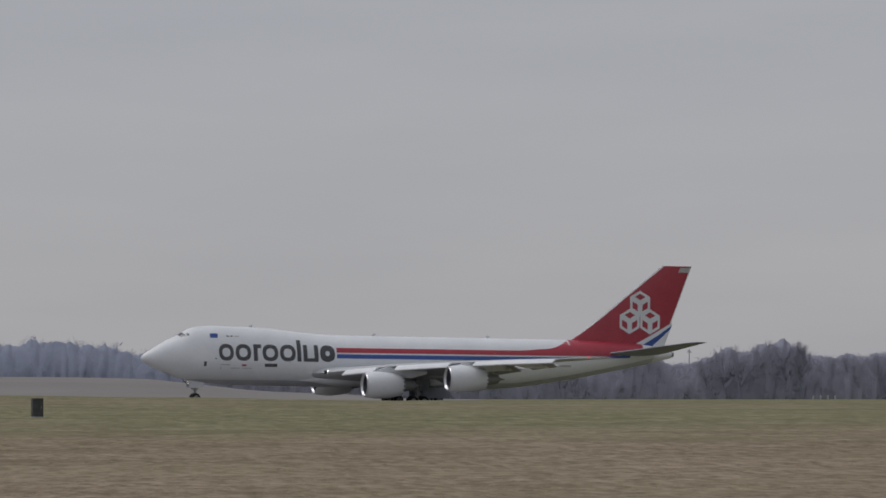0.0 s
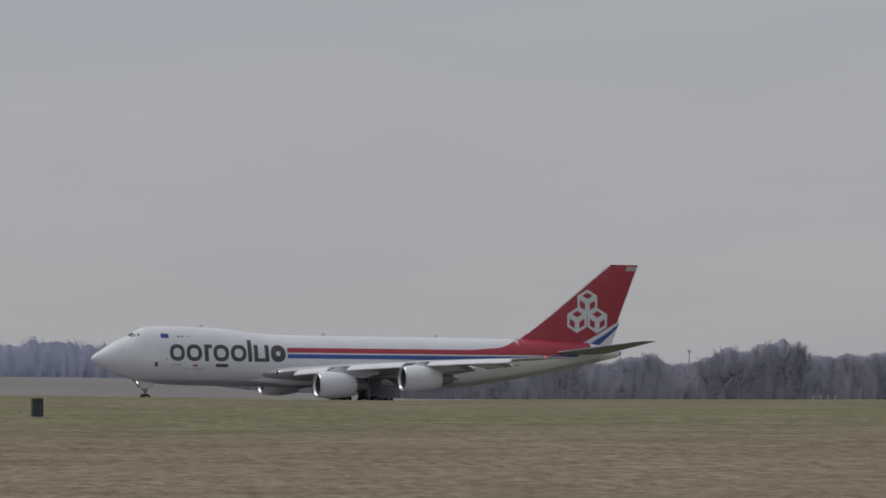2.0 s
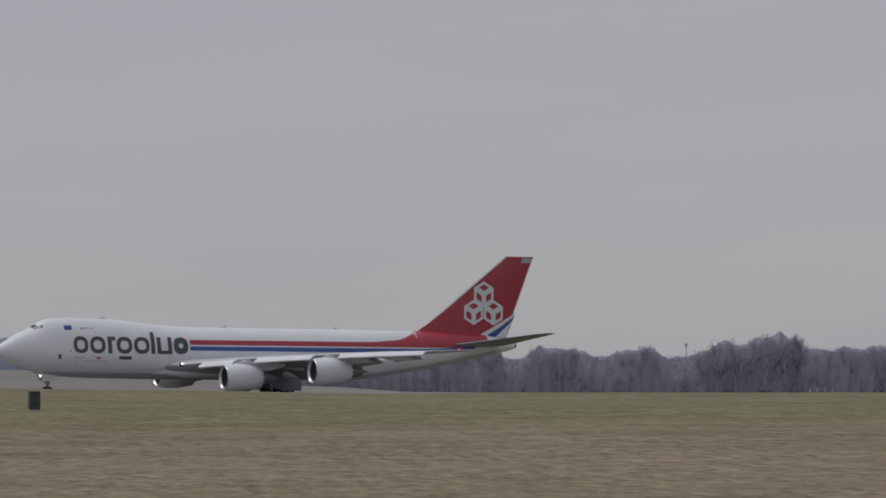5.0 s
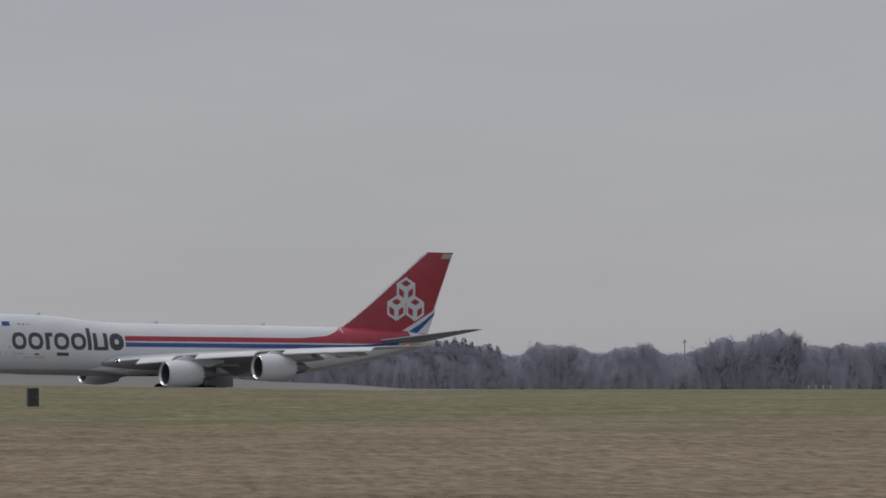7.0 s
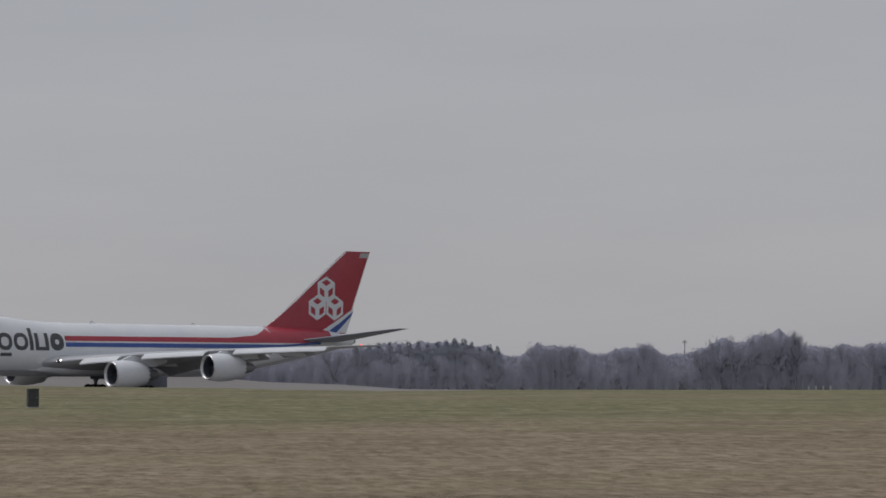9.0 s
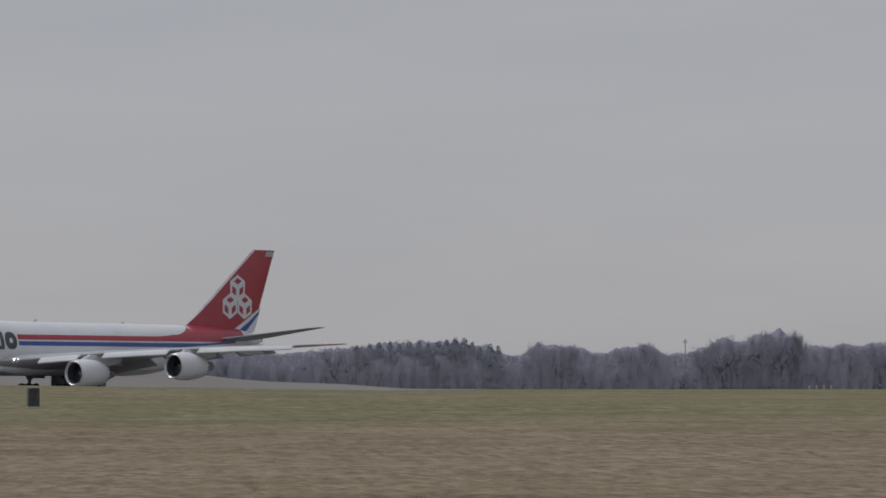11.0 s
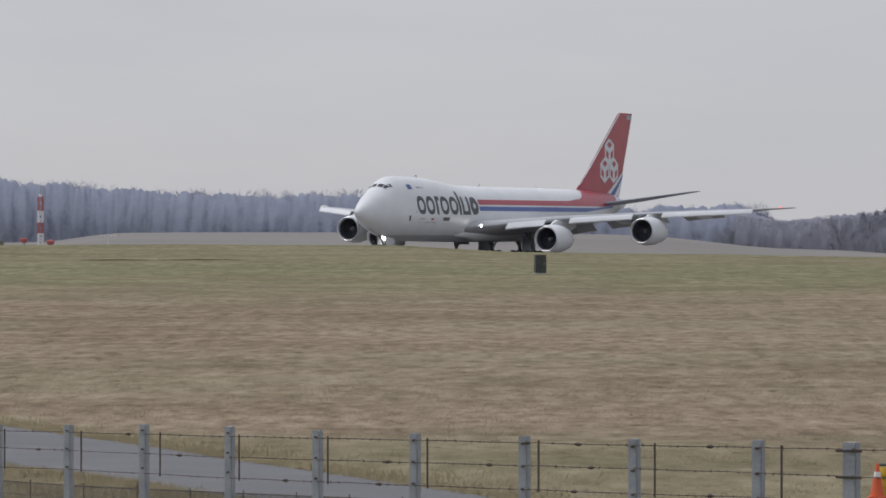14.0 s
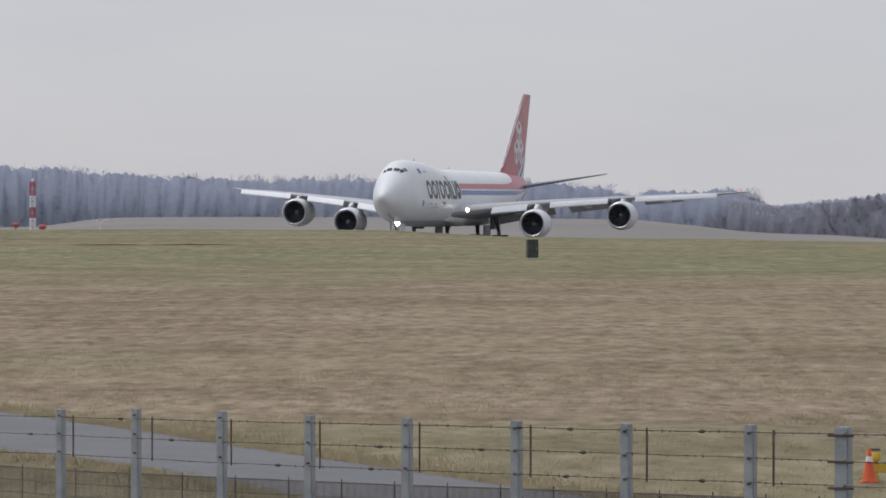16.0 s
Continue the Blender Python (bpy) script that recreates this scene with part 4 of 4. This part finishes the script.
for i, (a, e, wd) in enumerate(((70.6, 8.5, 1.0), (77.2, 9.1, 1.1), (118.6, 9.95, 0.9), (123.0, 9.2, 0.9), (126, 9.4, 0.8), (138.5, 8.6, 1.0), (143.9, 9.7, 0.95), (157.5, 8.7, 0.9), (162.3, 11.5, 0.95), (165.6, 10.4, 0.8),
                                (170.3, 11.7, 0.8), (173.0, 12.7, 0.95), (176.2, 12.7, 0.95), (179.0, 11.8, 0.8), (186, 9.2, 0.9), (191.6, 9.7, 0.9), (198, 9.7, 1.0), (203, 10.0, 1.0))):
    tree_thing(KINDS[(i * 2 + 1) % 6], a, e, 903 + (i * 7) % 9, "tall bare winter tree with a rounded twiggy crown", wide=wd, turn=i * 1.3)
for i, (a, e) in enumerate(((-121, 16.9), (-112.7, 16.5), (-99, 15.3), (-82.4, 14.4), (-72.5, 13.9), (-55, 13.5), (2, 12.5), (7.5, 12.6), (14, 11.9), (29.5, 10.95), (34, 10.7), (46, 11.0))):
    tree_thing(KINDS[(i * 3) % 6], a, e, 1158 + (i * 5) % 9, "bare winter tree standing out of the far woodland", turn=i * 0.9, mats=(FAR_HAZED_BARK, FAR_HAZED_BARK))
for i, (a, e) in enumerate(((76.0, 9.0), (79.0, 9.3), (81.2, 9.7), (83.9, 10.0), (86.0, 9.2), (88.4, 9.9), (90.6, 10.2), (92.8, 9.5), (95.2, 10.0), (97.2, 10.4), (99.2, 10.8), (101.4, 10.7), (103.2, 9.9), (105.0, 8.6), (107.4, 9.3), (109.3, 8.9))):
    tree_thing(FIRS[i % 3], a, e + 0.15, 909 + (i * 5) % 7, "dark evergreen conifer with a pointed top", "conifer", 1.7 + 0.3 * (i % 3), i, "conifer", (HAZED_BARK, HAZED_NEEDLES))

# ---------------------------------------------------------------- things on the airfield
# dark cabinet in the meadow
cab = tagged(new("equipment_cabinet"), "dark weathered equipment cabinet standing in the meadow grass", "cabinet")
cab.matrix_world = Matrix.Translation(ground_at(0, 300)) @ Matrix.Rotation(radians(14), 4, "Z")
part("housing", block("housing", (-0.38, -0.3, 0.04), (0.38, 0.3, 1.24), CABINET, 0.03), cab)
part("roof", block("roof", (-0.42, -0.34, 1.24), (0.42, 0.34, 1.33), CABINET, 0.03, 0.9), cab)
part("plinth", block("plinth", (-0.42, -0.34, -0.3), (0.42, 0.34, 0.05), POST, 0.02), cab, "grey concrete plinth")
part("door", block("door", (-0.31, -0.325, 0.12), (0.31, -0.296, 1.16), CABINET, 0.01), cab)
part("handle", block("handle", (0.2, -0.36, 0.6), (0.24, -0.32, 0.78), STEEL, 0.008), cab, "grey steel handle")

# lattice mast, red and white
mast = tagged(new("lattice_mast"), "short red and white banded lattice mast beside the runway", "mast")
mast.matrix_world = Matrix.Translation(polar(-117.6, 560, 0.02)) @ Matrix.Rotation(radians(20), 4, "Z")
BANDS = ((1.9, 2.75, MASTWHITE), (2.75, 3.55, MASTWHITE), (3.55, 4.95, MASTRED), (4.95, 6.5, MASTWHITE), (6.5, 8.35, MASTRED))
for z0, z1, mt in BANDS:
    bits, w = [], 0.3
    cs = [(-w, -w), (w, -w), (w, w), (-w, w)]
    for i in range(4):
        p, q = cs[i], cs[(i + 1) % 4]
        bits.append(tube("leg", (*p, z0), (*p, z1), 0.05, 0.05, mt, 6))
        bits.append(tube("rail", (*p, z1 - 0.08), (*q, z1 - 0.08), 0.045, 0.045, mt, 5))
        bits.append(tube("rail", (*p, z0 + 0.08), (*q, z0 + 0.08), 0.045, 0.045, mt, 5))
        nn = 2
        for k in range(nn):
            za, zb = z0 + (z1 - z0) * k / nn, z0 + (z1 - z0) * (k + 1) / nn
            bits.append(tube("brace", (*p, za), (*q, zb), 0.03, 0.03, mt, 5))
            bits.append(tube("brace", (*q, za), (*p, zb), 0.03, 0.03, mt, 5))
    part("lattice_section", joined("lattice_section", bits, mt), mast, "red lattice section" if mt is MASTRED else "white lattice section")
part("base_housing", block("base_housing", (-0.4, -0.4, 0), (0.4, 0.4, 1.9), MASTWHITE, 0.05), mast, "pale equipment housing")
part("antenna", tube("antenna", (0, 0, 8.5), (0, 0, 10.2), 0.06, 0.03, STEEL, 6), mast, "thin grey antenna rod")
part("beacon", lathe("beacon", [(8.3, 0.02), (8.32, 0.2), (8.6, 0.22), (8.75, 0.02)], MASTWHITE, "Z", 12), mast, "white beacon head")


def marker(a, d, z):
    mk = tagged(new("marker_drum"), "red oval marker drum on a short post", "runway marker", group="red markers beside the mast")
    mk.matrix_world = Matrix.Translation(polar(a, d, 0.02))
    part("drum", lathe("drum", [(z - 0.33, 0.05), (z - 0.30, 0.30), (z - 0.18, 0.48), (z, 0.53), (z + 0.16, 0.49), (z + 0.27, 0.33), (z + 0.31, 0.05)], MASTRED, "Z", 22, caps=True), mk)
    part("post", tube("post", (0, 0, 0), (0, 0, z - 0.3), 0.13, 0.11, STEEL, 10), mk, "grey post")
    return mk


marker(-121.5, 552, 2.62)
marker(-115.3, 548, 2.34)

hut = tagged(new("junction_box"), "small brown junction box standing near the mast", "junction box")
hut.matrix_world = Matrix.Translation(polar(-126.9, 436, height(-126.9, 436) - 0.05))
part("housing", block("housing", (-0.28, -0.2, 0), (0.28, 0.2, 0.38), BROWNBOX, 0.02), hut)
part("lid", block("lid", (-0.31, -0.23, 0.38), (0.31, 0.23, 0.44), BROWNBOX, 0.02), hut)

for a in (-153.6, -151.0, -148.3, -145.6):
    unit = tagged(new("approach_light_unit"), "white flat-topped approach light unit on short legs", "runway light", group="row of approach light units")
    g = height(a, 682)
    unit.matrix_world = Matrix.Translation(polar(a, 682, g))
    top = EYE + 0.682 * 2.55 - g
    part("housing", block("housing", (-0.6, -0.5, top - 0.28), (0.6, 0.5, top), MASTWHITE, 0.05), unit)
    for x, y in ((-0.45, -0.35), (0.45, -0.35), (-0.45, 0.35), (0.45, 0.35)):
        part("leg", tube("leg", (x, y, -0.1), (x, y, top - 0.27), 0.04, 0.04, MASTRED, 6), unit, "thin red leg")

# frangible white stand with two outstretched arms
std = tagged(new("light_stand"), "small white two-armed light stand on the runway edge", "runway light")
std.matrix_world = Matrix.Translation(polar(-101.9, 640, height(-101.9, 640)))
hz = EYE + 640 * 3.25 / 1000 - height(-101.9, 640)
part("post", tube("post", (0.05, 0, 0), (0.05, 0, hz - 0.3), 0.07, 0.06, MASTWHITE, 8), std)
for x0, x1 in ((-1.15, -0.35), (0.35, 1.15)):
    part("arm", tube("arm", (0.05, 0, hz - 0.55), ((x0 + x1) / 2, 0, hz - 0.08), 0.045, 0.045, MASTWHITE, 6), std)
    part("lamp_head", block("lamp_head", (x0, -0.2, hz - 0.1), (x1, 0.2, hz + 0.03), MASTWHITE, 0.03), std, "flat white lamp head")

# four white marker posts before the trees
for a in (182.5, 184.2, 185.9, 187.6):
    mp_ = tagged(new("marker_post"), "short white painted marker post on the far grass", "marker post", group="white marker posts")
    g = height(a, 770)
    mp_.matrix_world = Matrix.Translation(polar(a, 770, g - 0.05))
    top = EYE + 770 * -0.62 / 1000 - g
    part("shaft", block("shaft", (-0.15, -0.15, 0), (0.15, 0.15, top - 0.12), PALE, 0.03), mp_)
    part("cap", block("cap", (-0.18, -0.18, top - 0.12), (0.18, 0.18, top), PALE, 0.03, 0.7), mp_)

pole = tagged(new("lattice_pole"), "thin grey lattice pole rising among the bare trees", "pole")
gz = height(153.4, 922)
pole.matrix_world = Matrix.Translation(polar(153.4, 922, gz - 0.1))
# the shaft shares the trees' hazed bark colour
part("shaft", tube("shaft", (0, 0, 0), (0, 0, EYE + 0.922 * 10.3 - gz), 0.11, 0.07, HAZED_BARK, 8), pole)
for k in (0.6, 0.9):
    part("cross_arm", tube("cross_arm", (-0.5, 0, k - 1 + EYE + 0.922 * 10.0 - gz), (0.5, 0, k - 1 + EYE + 0.922 * 10.0 - gz), 0.07, 0.07, STEEL, 6), pole)

# ---------------------------------------------------------------- the near fence
def fence_d(a):
    return 1 / (1 / 66 + (1 / 47 - 1 / 66) * (a + 111) / 162.4)


POSTS = ((-143, -41.2), (-127.5, -41.25), (-111.0, -41.28), (-93.3, -41.20), (-73.2, -41.79), (-52.5, -42.76), (-29.5, -43.45), (-3.7, -44.11), (22.2, -44.74), (51.4, -44.93))
fence = tagged(new("barbed_wire_fence"), "barbed wire fence on square grey concrete posts", "fence")
for a, e in POSTS + ((73.2, -45.38),):
    strong = a > 60
    d = fence_d(a)
    top = sight(a, e, d)
    g = height(a, d) - 0.4
    w = 0.08 if strong else 0.062
    shaft = block("post", (-w, -w, g), (w, w, top.z), POST, 0.012, 0.95)
    p = part("post", shaft, fence, "thick concrete straining post" if strong else "square concrete post", Matrix.Translation((top.x, top.y, 0)) @ Matrix.Rotation(radians(-26), 4, "Z"))
    for wz in (0.09, 0.37, 0.65):
        part("wire_clip", block("wire_clip", (-w - 0.07 if strong else -0.02, -w - 0.012, top.z - wz - 0.014), (w + 0.07 if strong else 0.03, -w + 0.012, top.z - wz + 0.014), WIRE, 0.006), p, "rusty wire clip")

WIRES = (((-160, -42.3), (-125.2, -42.55), (-111, -43.0), (-73.2, -44.1), (-29.5, -45.0), (22.2, -46.2), (51.4, -46.6), (73.2, -47.0), (110, -47.6)),
         ((-160, -45.6), (-125.2, -46.53), (-111, -47.26), (-73.2, -49.0), (-29.5, -50.3), (22.3, -51.7), (51.4, -52.6), (73.2, -53.4), (110, -54.5)),
         ((-160, -49.8), (-125.2, -51.1), (-111, -51.7), (-73.2, -53.9), (-29.5, -55.7), (22.3, -57.6), (51.4, -58.4), (73.2, -59.2), (110, -60.4)))


def wire_point(k, a):
    d = fence_d(a) - 0.08
    return sight(a, interp(a, WIRES[k]) - 0.12 * abs(math.sin(a * 0.14)), d)


for k in range(3):
    r = np.random.default_rng(40 + k)
    bits = []
    azs = [-160 + 3.0 * i for i in range(91)]
    pts = [wire_point(k, a) for a in azs]
    for p, q in zip(pts, pts[1:]):
        bits.append(tube("w", p, q, 0.0055, 0.0055, WIRE, 5))
    a = -158.0
    while a < 108:
        p = wire_point(k, a)
        for j in range(2):
            dv = Vector((r.normal(), r.normal(), r.normal())).normalized() * 0.022
            bits.append(tube("b", p - dv, p + dv, 0.0045, 0.003, WIRE, 4))
        a += 1.9 if r.random() < 0.75 else 2.6
    part("barbed_wire", joined("barbed_wire", bits, WIRE), fence, "rusty barbed wire strand")
for a in (-151.9, -137.0, -126.0, -108.1, -89.6, -71.0, -50.1, -26.6, -0.4, 27.0, 56.8):
    p, q = wire_point(0, a), wire_point(2, a)
    part("wire_spreader", tube("wire_spreader", p + Vector((0, 0, 0.03)), q - Vector((0, 0, 0.03)), 0.013, 0.013, WIRE, 6), fence, "thin dark wire spreader bar")
# knots of dead grass caught on the wires
for k, a in ((0, -97), (0, -3), (0, 9), (0, 40), (1, -118), (1, -85), (1, -36), (1, 12), (1, -12), (2, -38), (2, 8), (2, 40), (2, -60)):
    p = wire_point(k, a)
    part("wire_knot", lathe("wire_knot", [(-0.05, 0.006), (-0.02, 0.02), (0.01, 0.024), (0.05, 0.004)], WIRE, "X", 7, p, True), fence, "dark knot on the wire")

# low dark mesh fence just beyond the posts
mesh_fence = tagged(new("mesh_fence"), "low dark welded mesh fence below the barbed wire", "fence")
MTOP = ((-175, -50.5), (-125.2, -54.49), (-111.0, -55.63), (-73.2, -57.51), (-29.5, -59.45), (-3.7, -60.24), (60, -62.5), (110, -64))


def mesh_top(a):
    return sight(a, interp(a, MTOP), fence_d(a) + 0.7)


panels = [-170 + 12.5 * i for i in range(21)]
for a0_, a1_ in zip(panels, panels[1:]):
    bits, n = [], 60
    p0, p1 = mesh_top(a0_), mesh_top(a1_)
    g = min(height(a0_, fence_d(a0_)), height(a1_, fence_d(a1_)))
    for i in range(n):
        p = p0.lerp(p1, i / n)
        bits.append(((p.x, p.y, g), p, 0.0036))
    for zz in (0.0, 0.2, 0.4, 0.6, 0.8):
        bits.append((p0 - Vector((0, 0, zz)), p1 - Vector((0, 0, zz)), 0.007 if zz else 0.012))
    verts, faces = [], []
    for p, q, rr in bits:
        p, q = Vector(p), Vector(q)
        ax = (q - p).normalized()
        u = ax.cross(Vector((0.3, 1, 0.2))).normalized() * rr
        v = ax.cross(u)
        k = len(verts)
        verts += [tuple(c + o) for c in (p, q) for o in (u, -0.5 * u + 0.87 * v, -0.5 * u - 0.87 * v)]
        faces += [(k, k + 1, k + 4, k + 3), (k + 1, k + 2, k + 5, k + 4), (k + 2, k, k + 3, k + 5)]
    part("mesh_panel", mesh_of("mesh_panel", verts, faces, MESHWIRE, False), mesh_fence)
    part("post", tube("post", (p0.x, p0.y, g - 0.3), p0 + Vector((0, 0, 0.05)), 0.008, 0.008, MESHWIRE, 8), mesh_fence, "dark steel post")

# traffic cone and warning lamp on the verge
cd = 80.5
cone = tagged(new("traffic_cone"), "orange traffic cone with a white band on the verge", "traffic cone")
cone.matrix_world = Matrix.Translation(ground_at(79.2, cd))
part("base", block("base", (-0.17, -0.17, 0), (0.17, 0.17, 0.035), ORANGE, 0.012), cone)
part("body", lathe("body", [(0.035, 0.14), (0.40, 0.072)], ORANGE, "Z", 24), cone)
part("band", lathe("band", [(0.40, 0.073), (0.50, 0.056)], MASTWHITE, "Z", 24), cone, "white reflective band")
part("tip", lathe("tip", [(0.50, 0.055), (0.65, 0.03), (0.66, 0.012)], ORANGE, "Z", 24, caps=True), cone)
trestle = tagged(new("warning_trestle"), "yellow warning trestle with black-topped lamps beside the cone", "barrier")
trestle.matrix_world = Matrix.Translation(ground_at(82.6, cd + 0.6))
for x in (-0.16, 0.34):
    part("lamp", lathe("lamp", [(0.36, 0.05), (0.40, 0.10), (0.50, 0.115), (0.56, 0.08)], YELLOW, "Z", 16, (x, 0, 0), True), trestle, "yellow lamp")
    part("lamp_cap", lathe("lamp_cap", [(0.58, 0.09), (0.61, 0.10), (0.63, 0.02)], CABINET, "Z", 14, (x, 0, 0), True), trestle, "black lamp cap")
    part("leg", block("leg", (x - 0.05, -0.04, 0), (x + 0.05, 0.04, 0.38), YELLOW, 0.01), trestle)
part("board", block("board", (-0.3, -0.05, 0.16), (0.6, -0.02, 0.33), YELLOW, 0.01), trestle)

# ---------------------------------------------------------------- grass tufts
def tufts(name, n, d0, d1, a0, a1, h0, h1, blades, label, seed, power=1.0, wide=0.35, rows=(0.22, 0.13)):
    r = np.random.default_rng(seed)
    V, Fq = [], []
    count = 0
    while count < n:
        d = d0 + (d1 - d0) * r.random() ** power
        a = r.uniform(a0, a1)
        p = Vector(polar(a, d, 0))
        # none on the road
        xr = float(np.interp(p.y, [q[1] for q in reversed(FAR_EDGE)], [q[0] for q in reversed(FAR_EDGE)]))
        xl = float(np.interp(p.y, [q[1] for q in reversed(NEAR_EDGE)], [q[0] for q in reversed(NEAR_EDGE)]))
        if xl - 0.05 < p.x < xr + 0.05:
            continue
        if noise.noise((p.x * rows[0], (p.y + 0.25 * p.x) * rows[1], seed)) + r.normal(0, 0.2) < 0.0:
            continue
        count += 1
        z = height(a, d) - 0.02
        H = r.uniform(h0, h1)
        for b in range(blades):
            ang, ln = r.uniform(0, 6.28), r.uniform(0.3, 0.9) * H
            bx, by = p.x + r.normal(0, wide), p.y + r.normal(0, 0.12)
            w = H * r.uniform(0.05, 0.12)
            k = len(V)
            V += [(bx - w, by, z), (bx + w, by, z), (bx + ln * math.cos(ang), by + ln * math.sin(ang), z + H * r.uniform(0.55, 1.0))]
            Fq.append((k, k + 1, k + 2))
    me = bpy.data.meshes.new(name)
    me.from_pydata(V, [], Fq)
    me.materials.append(BLADES)
    me.normals_split_custom_set_from_vertices([(0.0, -0.25, 0.97)] * len(V))
    tagged(new(name, me), label, "grass", kind="stuff")


tufts("verge_grass", 15000, 66, 150, -190, 140, 0.03, 0.10, 7, "pale dry grass tufts along the road verge", 51, wide=0.25)
tufts("meadow_grass", 14000, 112, 340, -190, 225, 0.03, 0.09, 7, "low dry tufts in mown rows over the meadow", 52, 1.2, 0.8, (0.05, 0.3))


def edge_grass(name, edge, side, n, label, seed):
    """Longer pale grass leaning over the edge of the road."""
    r = np.random.default_rng(seed)
    V, Fq = [], []
    ys = [p[1] for p in reversed(edge)]
    xs = [p[0] for p in reversed(edge)]
    for i in range(n):
        y = r.uniform(66, 132)
        off = abs(r.normal(0, 0.9)) - 0.08
        x = float(np.interp(y, ys, xs)) + side * off
        a, d = 1000 * math.atan2(x, y), math.hypot(x, y)
        z = height(a, d) - 0.02
        H = r.uniform(0.05, 0.17)
        for b in range(6):
            ang, ln = r.uniform(0, 6.28), r.uniform(0.2, 0.8) * H
            bx, by = x + r.normal(0, 0.1), y + r.normal(0, 0.1)
            w = r.uniform(0.006, 0.014)
            k = len(V)
            V += [(bx - w, by, z), (bx + w, by, z), (bx + ln * math.cos(ang), by + ln * math.sin(ang), z + H * r.uniform(0.6, 1.0))]
            Fq.append((k, k + 1, k + 2))
    me = bpy.data.meshes.new(name)
    me.from_pydata(V, [], Fq)
    me.materials.append(BLADES)
    me.normals_split_custom_set_from_vertices([(0.0, -0.25, 0.97)] * len(V))
    tagged(new(name, me), label, "grass", kind="stuff")


edge_grass("road_edge_grass", FAR_EDGE, 1, 5000, "longer pale grass leaning over the road's far edge", 61)
edge_grass("road_edge_grass", NEAR_EDGE, -1, 3500, "longer pale grass along the road's near edge", 62)


def furrow(a0, a1, d, n, seed):
    """Dark grass blades standing in for the shadow of a shallow furrow on the slope."""
    r = np.random.default_rng(seed)
    V, Fq = [], []
    for i in range(n):
        f = r.random()
        a, dd = a0 + (a1 - a0) * f, d + 1.2 * noise.noise((f * 6, seed, 0)) + r.normal(0, 0.25)
        x, y, z = polar(a, dd, height(a, dd) - 0.02)
        H = r.uniform(0.05, 0.16) * (0.4 + 0.6 * math.sin(math.pi * f)) * (0.75 + 0.5 * noise.noise((f * 20, seed, 4)))
        for b in range(5):
            bx, w = x + r.normal(0, 0.15), r.uniform(0.02, 0.05)
            k = len(V)
            V += [(bx - w, y, z), (bx + w, y, z), (bx + r.normal(0, 0.08), y + r.normal(0, 0.05), z + H * r.uniform(0.6, 1))]
            Fq.append((k, k + 1, k + 2))
    tagged(new("furrow_shadow", mesh_of("furrow_shadow", V, Fq, FURROW_SHADOW, False)), "strip of dark blades standing in for a furrow's shadow in the meadow", "grass", kind="stuff")


# dark blade colour in place of the furrow's shadow line
FURROW_SHADOW = material("furrow_shadow_blades", (0.09, 0.088, 0.048), (0.15, 0.142, 0.08), 0.95, 1.0, 8.0)
furrow(-108, -93, 349, 900, 71)
furrow(-89, -70, 348, 1100, 72)

# ---------------------------------------------------------------- motion
# seconds, x, y, heading towards the camera, roll, pitch
TAXI = ((0, 49.86, 564.98, 12.774, 0.905, 0.620), (1.5, 44.86, 563.73, 14.836, 0.962, 0.429), (3.5, 36.58, 561.38, 16.862, 1.021, 0.411), (7, 20.75, 555.14, 26.208, 0.985, 0.297), (9, 11.94, 550.08, 33.549, 0.913, 0.154),
        (11.5, 2.26, 541.67, 48.36, 0.769, 0.079), (12, 0.64, 539.70, 51.59, 0.712, 0.05), (12.5, -0.95, 537.57, 54.82, 0.69, 0.04), (13, -2.49, 535.23, 58.00, 0.592, 0.0), (13.5, -3.89, 532.83, 61.01, 0.515, -0.084),
        (14.5, -6.50, 527.45, 67.56, 0.53, -0.259), (15, -7.46, 525.20, 71.06, 0.53, -0.359), (15.5, -8.28, 522.92, 74.20, 0.56, -0.408), (16, -9.11, 520.21, 77.41, 0.62, -0.455))


def motions():
    walk(airplane, [(t, pose(x, y, flat(1000 * x / y) + 0.05, -ro, -pi_, 180 + h)) for t, x, y, h, ro, pi_ in TAXI])
    ts = [r[0] for r in TAXI]
    gone = [0.0]
    for a, b in zip(TAXI, TAXI[1:]):
        gone.append(gone[-1] + math.hypot(b[1] - a[1], b[2] - a[2]))
    steps = [16.0 * i / 96 for i in range(97)]
    for w, x, y in WHEELS:
        walk(w, [(t, pose(x, y, 0.625, 0, math.degrees(float(np.interp(t, ts, gone)) / 0.625), 0)) for t in steps])


motions()
